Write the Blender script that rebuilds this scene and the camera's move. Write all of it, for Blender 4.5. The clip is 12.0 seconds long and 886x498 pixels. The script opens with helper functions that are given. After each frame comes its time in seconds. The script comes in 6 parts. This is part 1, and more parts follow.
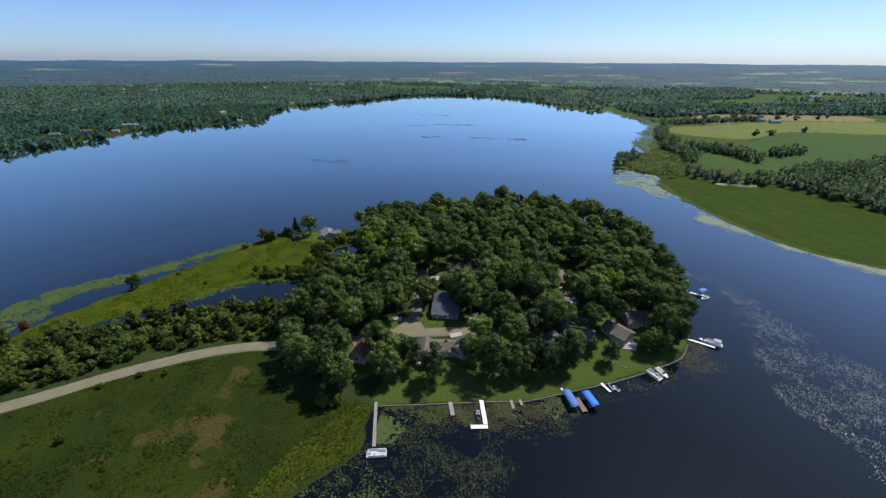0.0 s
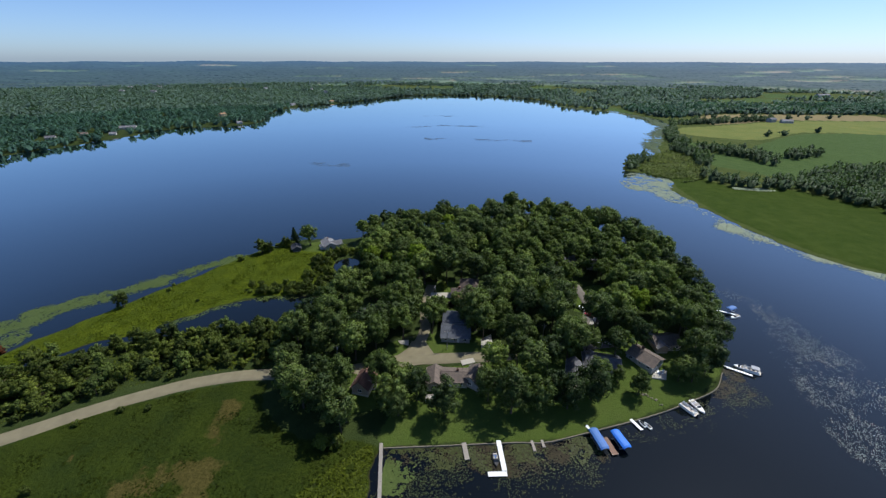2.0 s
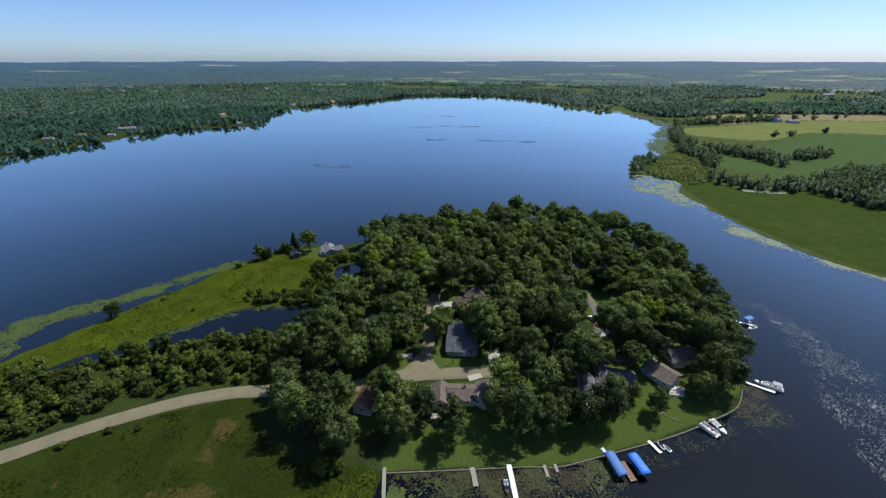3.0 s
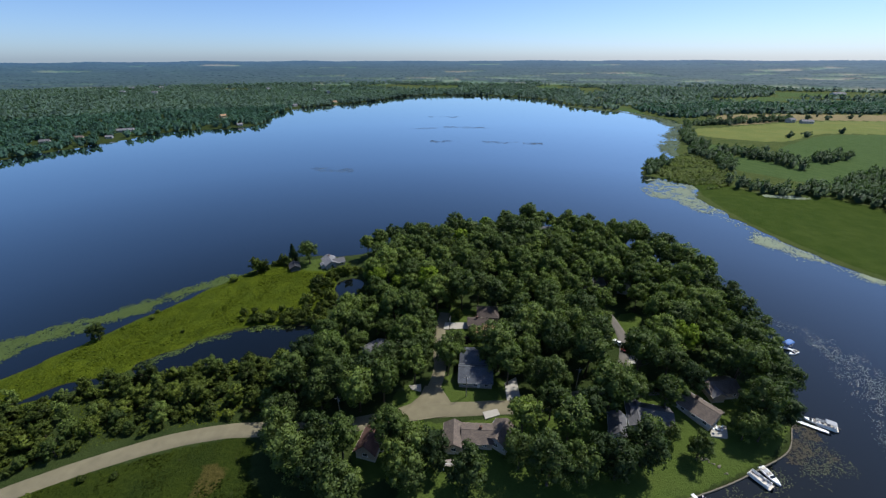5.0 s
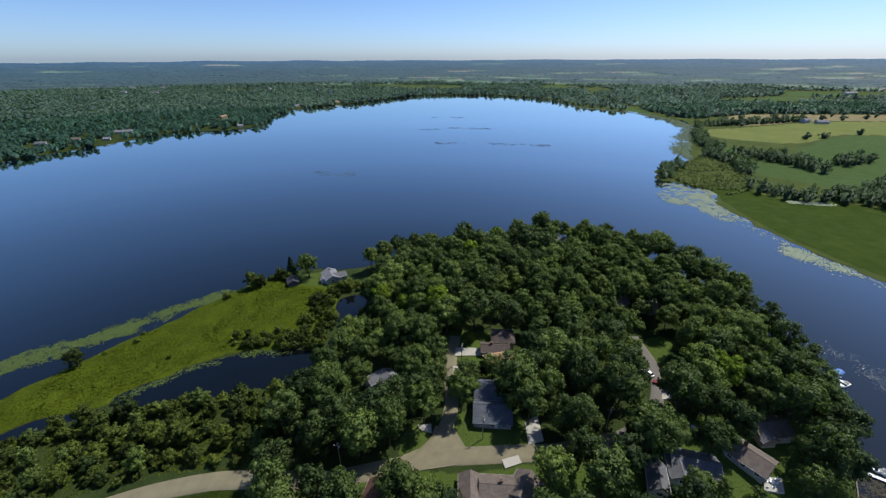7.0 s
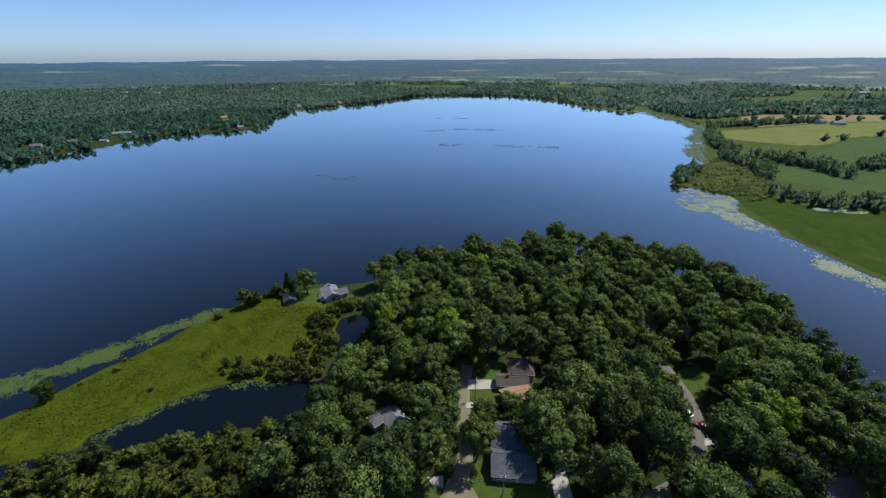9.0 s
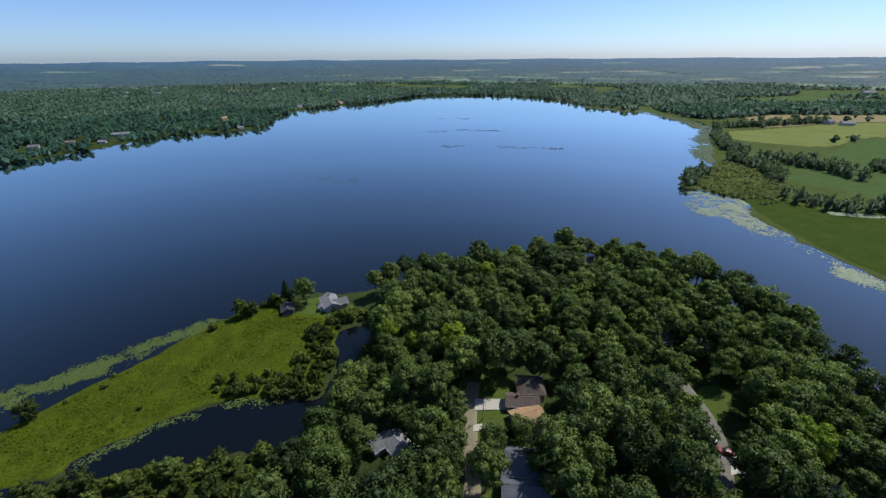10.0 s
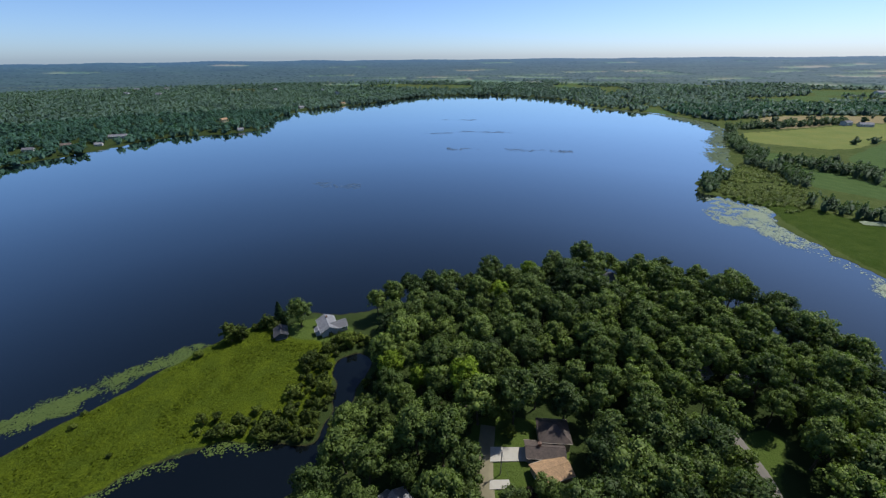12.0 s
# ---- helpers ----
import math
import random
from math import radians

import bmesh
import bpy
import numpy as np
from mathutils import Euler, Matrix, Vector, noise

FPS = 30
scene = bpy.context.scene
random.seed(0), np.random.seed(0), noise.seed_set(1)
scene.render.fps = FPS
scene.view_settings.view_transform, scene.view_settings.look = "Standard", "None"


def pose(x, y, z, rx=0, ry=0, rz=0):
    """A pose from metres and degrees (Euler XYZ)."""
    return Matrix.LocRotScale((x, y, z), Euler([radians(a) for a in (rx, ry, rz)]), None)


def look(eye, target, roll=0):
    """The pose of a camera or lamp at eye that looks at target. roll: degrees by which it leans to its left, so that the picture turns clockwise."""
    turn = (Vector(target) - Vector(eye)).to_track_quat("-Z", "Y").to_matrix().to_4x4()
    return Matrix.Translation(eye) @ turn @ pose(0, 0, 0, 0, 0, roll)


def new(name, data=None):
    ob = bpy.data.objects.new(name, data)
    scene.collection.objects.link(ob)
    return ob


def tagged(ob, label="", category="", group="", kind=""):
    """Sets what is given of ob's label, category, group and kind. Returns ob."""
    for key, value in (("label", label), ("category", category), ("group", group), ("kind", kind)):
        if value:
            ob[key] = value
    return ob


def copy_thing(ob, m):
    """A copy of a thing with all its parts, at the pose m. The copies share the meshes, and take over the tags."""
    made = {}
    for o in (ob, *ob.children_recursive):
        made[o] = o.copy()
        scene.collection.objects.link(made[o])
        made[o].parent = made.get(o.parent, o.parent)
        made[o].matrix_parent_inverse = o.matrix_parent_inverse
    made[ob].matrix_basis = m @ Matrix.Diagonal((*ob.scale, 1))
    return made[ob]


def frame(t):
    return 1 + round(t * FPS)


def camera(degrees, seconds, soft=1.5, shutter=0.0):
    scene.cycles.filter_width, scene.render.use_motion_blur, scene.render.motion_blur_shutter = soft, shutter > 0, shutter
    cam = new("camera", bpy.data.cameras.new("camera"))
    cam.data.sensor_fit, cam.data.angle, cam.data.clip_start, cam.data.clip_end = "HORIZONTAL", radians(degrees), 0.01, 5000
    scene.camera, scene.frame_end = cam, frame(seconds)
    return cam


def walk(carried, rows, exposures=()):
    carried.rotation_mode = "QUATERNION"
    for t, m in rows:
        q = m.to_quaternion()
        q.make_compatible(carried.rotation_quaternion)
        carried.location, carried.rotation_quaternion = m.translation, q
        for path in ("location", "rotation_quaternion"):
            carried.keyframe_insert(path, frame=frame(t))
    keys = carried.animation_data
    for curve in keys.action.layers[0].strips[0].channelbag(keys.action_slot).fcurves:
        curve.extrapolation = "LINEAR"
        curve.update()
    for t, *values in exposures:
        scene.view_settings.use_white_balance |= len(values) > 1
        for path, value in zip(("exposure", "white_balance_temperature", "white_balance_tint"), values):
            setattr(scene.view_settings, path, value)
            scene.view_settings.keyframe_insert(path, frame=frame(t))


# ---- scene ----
# the flight: a level glide north over the point of land
cam = camera(97.0, 12.0, soft=1.3)
FLIGHT = [
    (0.0, -0.05, 0.51, 112.02, 64.205, -0.351, 5.338),
    (1.0, -2.52, 8.54, 112.29, 64.182, -0.218, 5.476),
    (2.0, -5.07, 16.66, 112.51, 64.152, -0.104, 5.627),
    (3.0, -7.68, 24.89, 112.68, 64.118, -0.007, 5.790),
    (4.0, -10.34, 33.23, 112.79, 64.081, 0.077, 5.964),
    (5.0, -13.02, 41.68, 112.87, 64.042, 0.149, 6.148),
    (6.0, -15.72, 50.26, 112.90, 64.005, 0.212, 6.340),
    (7.0, -18.41, 58.97, 112.90, 63.969, 0.269, 6.540),
    (8.0, -21.08, 67.82, 112.87, 63.938, 0.321, 6.745),
    (9.0, -23.70, 76.80, 112.82, 63.912, 0.371, 6.955),
    (10.0, -26.27, 85.94, 112.75, 63.894, 0.422, 7.168),
    (11.0, -28.77, 95.23, 112.66, 63.886, 0.476, 7.384),
    (12.0, -31.17, 104.68, 112.57, 63.888, 0.535, 7.601),
]
walk(cam, [(t, pose(x, y, z, rx, 0, rz) @ pose(0, 0, 0, 0, 0, -lean)) for t, x, y, z, rx, lean, rz in FLIGHT],
     [(0.0, 0.0, 6150, 10), (12.0, 0.0, 6150, 10)])

# ---- light: clear late-morning sun, ahead and to the right ----
SUN_AZ, SUN_EL = 50.0, 56.0
world = bpy.data.worlds.new("sky")
scene.world = world
world.use_nodes = True
wn = world.node_tree
sky = wn.nodes.new("ShaderNodeTexSky")
sky.sky_type = "NISHITA"
sky.sun_disc = False
sky.sun_elevation = radians(SUN_EL)
sky.sun_rotation = radians(SUN_AZ)
sky.altitude = 250
sky.air_density, sky.dust_density, sky.ozone_density = 0.72, 0.8, 6.0
wn.nodes["Background"].inputs["Strength"].default_value = 0.150
tint = wn.nodes.new("ShaderNodeMix")
tint.data_type, tint.blend_type = "RGBA", "MULTIPLY"
tint.inputs[0].default_value, tint.inputs[7].default_value = 1.0, (0.89, 0.92, 0.99, 1)
wn.links.new(sky.outputs[0], tint.inputs[6])
wn.links.new(tint.outputs[2], wn.nodes["Background"].inputs["Color"])
sun_data = bpy.data.lights.new("sun", "SUN")
sun_data.energy, sun_data.angle, sun_data.color = 5.0, radians(0.55), (1.0, 0.95, 0.86)
sun = new("sun", sun_data)
sun_dir = Vector((math.sin(radians(SUN_AZ)) * math.cos(radians(SUN_EL)), math.cos(radians(SUN_AZ)) * math.cos(radians(SUN_EL)), math.sin(radians(SUN_EL))))
sun.matrix_world = look(sun_dir * 400, (0, 0, 0))


# ---- materials ----
class Nodes:
    """A small helper round one node material."""

    def __init__(self, name):
        self.mat = bpy.data.materials.new(name)
        self.mat.use_nodes = True
        self.t = self.mat.node_tree
        self.bsdf = self.t.nodes["Principled BSDF"]
        self.out = self.t.nodes["Material Output"]

    def add(self, kind):
        return self.t.nodes.new(kind)

    def attribute(self, name):
        n = self.add("ShaderNodeAttribute")
        n.attribute_name = name
        return n.outputs["Fac"]

    def link(self, a, b):
        self.t.links.new(a, b)

    def noise(self, scale, detail=4.0, rough=0.55, vec=None):
        n = self.add("ShaderNodeTexNoise")
        n.inputs["Scale"].default_value, n.inputs["Detail"].default_value, n.inputs["Roughness"].default_value = scale, detail, rough
        if vec is None:
            vec = self.add("ShaderNodeTexCoord").outputs["Object"]
        self.link(vec, n.inputs["Vector"])
        return n.outputs["Fac"]

    def ramp(self, fac, *stops):
        n = self.add("ShaderNodeValToRGB")
        el = n.color_ramp.elements
        while len(el) < len(stops):
            el.new(0.5)
        for e, (p, c) in zip(el, stops):
            e.position, e.color = p, (*c, 1)
        self.link(fac, n.inputs["Fac"])
        return n.outputs["Color"]

    def mix(self, fac, a, b, blend="MIX"):
        n = self.add("ShaderNodeMix")
        n.data_type, n.blend_type = "RGBA", blend
        for sock, val in ((n.inputs[0], fac), (n.inputs[6], a), (n.inputs[7], b)):
            if isinstance(val, (int, float)):
                sock.default_value = val
            elif isinstance(val, tuple):
                sock.default_value = (*val, 1)
            else:
                self.link(val, sock)
        return n.outputs[2]

    def math(self, op, a, b=0.0):
        n = self.add("ShaderNodeMath")
        n.operation = op
        for sock, val in zip(n.inputs, (a, b)):
            if isinstance(val, (int, float)):
                sock.default_value = val
            else:
                self.link(val, sock)
        return n.outputs[0]

    def bump(self, height, strength, dist):
        n = self.add("ShaderNodeBump")
        n.inputs["Strength"].default_value, n.inputs["Distance"].default_value = strength, dist
        self.link(height, n.inputs["Height"])
        self.link(n.outputs["Normal"], self.bsdf.inputs["Normal"])

    def colour(self, c):
        if isinstance(c, tuple):
            self.bsdf.inputs["Base Color"].default_value = (*c, 1)
        else:
            self.link(c, self.bsdf.inputs["Base Color"])

    def set(self, **kw):
        for k, v in kw.items():
            self.bsdf.inputs[k.replace("_", " ")].default_value = v
        return self


def plain(name, c, rough=0.6, vary=0.25, scale=3.0, metal=0.0, bump=0.02):
    """Paint, wood, concrete: one colour with grain and blotches at two scales."""
    m = Nodes(name)
    lo, hi = tuple(v * (1 - vary) for v in c), tuple(min(1, v * (1 + vary)) for v in c)
    a = m.ramp(m.noise(scale, 5), (0.3, lo), (0.7, hi))
    b = m.mix(m.noise(scale * 9, 3), a, tuple(v * (1 - vary * 0.5) for v in c))
    m.colour(b)
    m.set(Roughness=rough, Metallic=metal)
    if bump:
        m.bump(m.noise(scale * 7, 4), 0.4, bump)
    return m.mat


def foliage(name, dark, light, thru=0.28, patch=0.05, patch_lo=0.75, vary=0.27, sheen=0.06):
    """Leaves: tint by tree, by spray and by broad patches; some light comes through."""
    m = Nodes(name)
    info = m.add("ShaderNodeObjectInfo")
    geo = m.add("ShaderNodeNewGeometry")
    tree = m.ramp(info.outputs["Random"], (0.0, dark), (0.55, tuple((a + b) / 2 for a, b in zip(dark, light))), (1.0, light))
    spray = m.ramp(geo.outputs["Random Per Island"], (0.0, (1 - vary, 1 - vary * 0.95, 1 - vary)), (1.0, (1 + vary * 0.95, 1 + vary * 0.85, 1 + vary * 0.45)))
    c = m.mix(1.0, tree, spray, "MULTIPLY")
    broad = m.ramp(m.noise(patch, 3, vec=geo.outputs["Position"]), (0.3, (patch_lo, patch_lo + 0.03, patch_lo)), (0.7, (1.2, 1.15, 1.0)))
    c = m.mix(1.0, c, broad, "MULTIPLY")
    m.colour(c)
    m.set(Roughness=0.5)
    m.bsdf.inputs["Specular IOR Level"].default_value = sheen
    tr = m.add("ShaderNodeBsdfTranslucent")
    m.link(m.mix(1.0, c, (1.35, 1.65, 0.65), "MULTIPLY"), tr.inputs["Color"])
    mx = m.add("ShaderNodeMixShader")
    mx.inputs[0].default_value = thru
    m.link(m.bsdf.outputs[0], mx.inputs[1])
    m.link(tr.outputs[0], mx.inputs[2])
    m.link(mx.outputs[0], m.out.inputs["Surface"])
    return m.mat


def shingles(name, c):
    """Asphalt shingles: courses across the slope, weathered blotches."""
    m = Nodes(name)
    sep = m.add("ShaderNodeSeparateXYZ")
    m.link(m.add("ShaderNodeTexCoord").outputs["Object"], sep.inputs[0])
    com = m.add("ShaderNodeCombineXYZ")
    m.link(m.math("ADD", sep.outputs["X"], sep.outputs["Y"]), com.inputs[0])
    m.link(m.math("MULTIPLY", sep.outputs["Z"], 2.2), com.inputs[1])
    uv = com.outputs[0]
    brick = m.add("ShaderNodeTexBrick")
    brick.inputs["Scale"].default_value = 1.0
    brick.inputs["Brick Width"].default_value, brick.inputs["Row Height"].default_value = 0.9, 0.28
    brick.inputs["Mortar Size"].default_value = 0.02
    brick.inputs["Color1"].default_value = (*[v * 1.12 for v in c], 1)
    brick.inputs["Color2"].default_value = (*[v * 0.85 for v in c], 1)
    brick.inputs["Mortar"].default_value = (*[v * 0.5 for v in c], 1)
    m.link(uv, brick.inputs["Vector"])
    stain = m.ramp(m.noise(0.5, 5), (0.3, (0.72, 0.72, 0.74)), (0.7, (1.15, 1.13, 1.1)))
    m.colour(m.mix(1.0, brick.outputs["Color"], stain, "MULTIPLY"))
    m.set(Roughness=0.85)
    m.bump(brick.outputs["Fac"], 0.3, 0.02)
    return m.mat


def siding(name, c):
    """Lapped boards, painted."""
    m = Nodes(name)
    pos = m.add("ShaderNodeTexCoord").outputs["Object"]
    sep = m.add("ShaderNodeSeparateXYZ")
    m.link(pos, sep.inputs[0])
    lap = m.math("FRACT", m.math("MULTIPLY", sep.outputs["Z"], 5.0))
    grime = m.ramp(m.noise(0.8, 4), (0.3, tuple(v * 0.8 for v in c)), (0.7, c))
    m.colour(m.mix(m.math("LESS_THAN", lap, 0.12), grime, tuple(v * 0.6 for v in c)))
    m.set(Roughness=0.6)
    m.bump(lap, 0.5, 0.03)
    return m.mat


def water_material():
    """Dark lake water: what shows from within, and the sky's gloss on top, which grows towards grazing sight."""
    m = Nodes("lake_water")
    pos = m.add("ShaderNodeNewGeometry").outputs["Position"]
    m.colour(m.ramp(m.noise(0.008, 3, vec=pos), (0.35, (0.0022, 0.0034, 0.0042)), (0.7, (0.0034, 0.0050, 0.0062))))
    m.set(Roughness=0.9)
    m.bsdf.inputs["Specular IOR Level"].default_value = 0.0
    waves = m.math("ADD", m.math("MULTIPLY", m.noise(0.45, 3, vec=pos), 0.6), m.math("MULTIPLY", m.noise(2.2, 2, vec=pos), 0.25))
    m.bump(waves, 0.05, 0.12)
    gloss, fres, mx = m.add("ShaderNodeBsdfGlossy"), m.add("ShaderNodeFresnel"), m.add("ShaderNodeMixShader")
    gloss.inputs["Color"].default_value = (0.94, 1.0, 0.97, 1)
    fres.inputs["IOR"].default_value = 1.333
    m.link(m.ramp(m.noise(0.006, 4, vec=pos), (0.35, (0.02, 0.02, 0.02)), (0.7, (0.06, 0.06, 0.06))), gloss.inputs["Roughness"])
    normal = m.bsdf.inputs["Normal"].links[0].from_socket
    m.link(normal, gloss.inputs["Normal"])
    m.link(normal, fres.inputs["Normal"])
    grey = lambda v: (v, v, v)
    m.link(m.ramp(fres.outputs[0], (0.0, grey(0.0)), (0.03, grey(0.034)), (0.06, grey(0.115)), (0.12, grey(0.30)), (0.25, grey(0.59)), (0.42, grey(0.80)), (0.7, grey(0.92)), (1.0, grey(1.0))), mx.inputs[0])
    m.link(m.bsdf.outputs[0], mx.inputs[1])
    m.link(gloss.outputs[0], mx.inputs[2])
    m.link(mx.outputs[0], m.out.inputs["Surface"])
    return m.mat


def ground_material():
    """Land cover: grove floor, mown lawn, marsh, rough meadow, crops and hay, each with its own growth pattern."""
    m = Nodes("land_cover")
    pos = m.add("ShaderNodeNewGeometry").outputs["Position"]
    mask = m.attribute
    n1, n2, n3, n4 = m.noise(0.9, 5, 0.65, pos), m.noise(0.12, 5, 0.6, pos), m.noise(0.03, 4, 0.6, pos), m.noise(4.0, 3, 0.6, pos)
    c = m.ramp(n2, (0.3, (0.024, 0.037, 0.011)), (0.7, (0.040, 0.056, 0.016)))
    lawn = m.mix(n2, m.ramp(n1, (0.3, (0.050, 0.082, 0.014)), (0.7, (0.072, 0.110, 0.018))), m.ramp(n4, (0.3, (0.058, 0.080, 0.020)), (0.7, (0.076, 0.098, 0.024))))
    marsh = m.mix(m.ramp(n2, (0.42, (0, 0, 0)), (0.62, (1, 1, 1))), m.ramp(n1, (0.3, (0.034, 0.050, 0.005)), (0.7, (0.066, 0.090, 0.007))), m.ramp(n1, (0.3, (0.048, 0.068, 0.005)), (0.7, (0.086, 0.108, 0.007))))
    mead = m.ramp(n1, (0.28, (0.011, 0.020, 0.004)), (0.72, (0.028, 0.041, 0.007)))
    mead = m.mix(m.ramp(n3, (0.40, (0, 0, 0)), (0.66, (0.75, 0.75, 0.75))), mead, m.ramp(n1, (0.3, (0.027, 0.040, 0.004)), (0.7, (0.050, 0.066, 0.007))))
    dry = m.ramp(n1, (0.3, (0.036, 0.036, 0.008)), (0.7, (0.084, 0.068, 0.020)))
    reed = m.mix(n3, m.ramp(n1, (0.3, (0.018, 0.038, 0.004)), (0.7, (0.034, 0.060, 0.007))), m.ramp(n2, (0.3, (0.034, 0.054, 0.007)), (0.7, (0.060, 0.080, 0.014))))
    sep = m.add("ShaderNodeSeparateXYZ")
    m.link(pos, sep.inputs[0])
    rows = m.math("SINE", m.math("ADD", m.math("MULTIPLY", sep.outputs["X"], 0.50), m.math("MULTIPLY", sep.outputs["Y"], 0.22)))
    crop = m.mix(m.math("MULTIPLY", m.math("ADD", rows, 1.0), 0.22), m.ramp(n2, (0.3, (0.052, 0.086, 0.024)), (0.7, (0.072, 0.108, 0.032))), (0.044, 0.080, 0.024))
    hay = m.ramp(n3, (0.3, (0.122, 0.146, 0.036)), (0.7, (0.176, 0.178, 0.052)))
    hay = m.mix(m.ramp(n2, (0.4, (0, 0, 0)), (0.7, (0.6, 0.6, 0.6))), hay, (0.112, 0.150, 0.048))
    past = m.mix(m.ramp(n3, (0.35, (0, 0, 0)), (0.65, (1, 1, 1))), m.ramp(n2, (0.3, (0.0372, 0.05766, 0.0135)), (0.7, (0.0651, 0.08556, 0.021))), m.ramp(n1, (0.3, (0.0558, 0.0744, 0.018)), (0.7, (0.08835, 0.1023, 0.03))))
    straw = m.ramp(n2, (0.3, (0.180, 0.150, 0.075)), (0.7, (0.235, 0.190, 0.095)))
    edge = m.math("MULTIPLY", m.math("SUBTRACT", m.noise(0.25, 4, 0.6, pos), 0.5), 0.9)
    for name, col in (("pasture", past), ("lawn", lawn), ("marsh", marsh), ("meadow", mead), ("dry", dry), ("reed", reed), ("crop", crop), ("hay", hay), ("straw", straw)):
        f = m.ramp(m.math("ADD", mask(name), edge), (0.42, (0, 0, 0)), (0.58, (1, 1, 1)))
        c = m.mix(f, c, col)
    mud = m.ramp(n1, (0.3, (0.016, 0.014, 0.007)), (0.7, (0.040, 0.036, 0.016)))
    c = m.mix(m.ramp(sep.outputs["Z"], (0.0, (1, 1, 1)), (0.16, (0, 0, 0))), c, mud)
    m.colour(c)
    m.set(Roughness=0.95)
    m.bsdf.inputs["Specular IOR Level"].default_value = 0.04
    m.bump(m.math("ADD", n1, m.math("MULTIPLY", n4, 0.5)), 0.9, 0.5)
    return m.mat


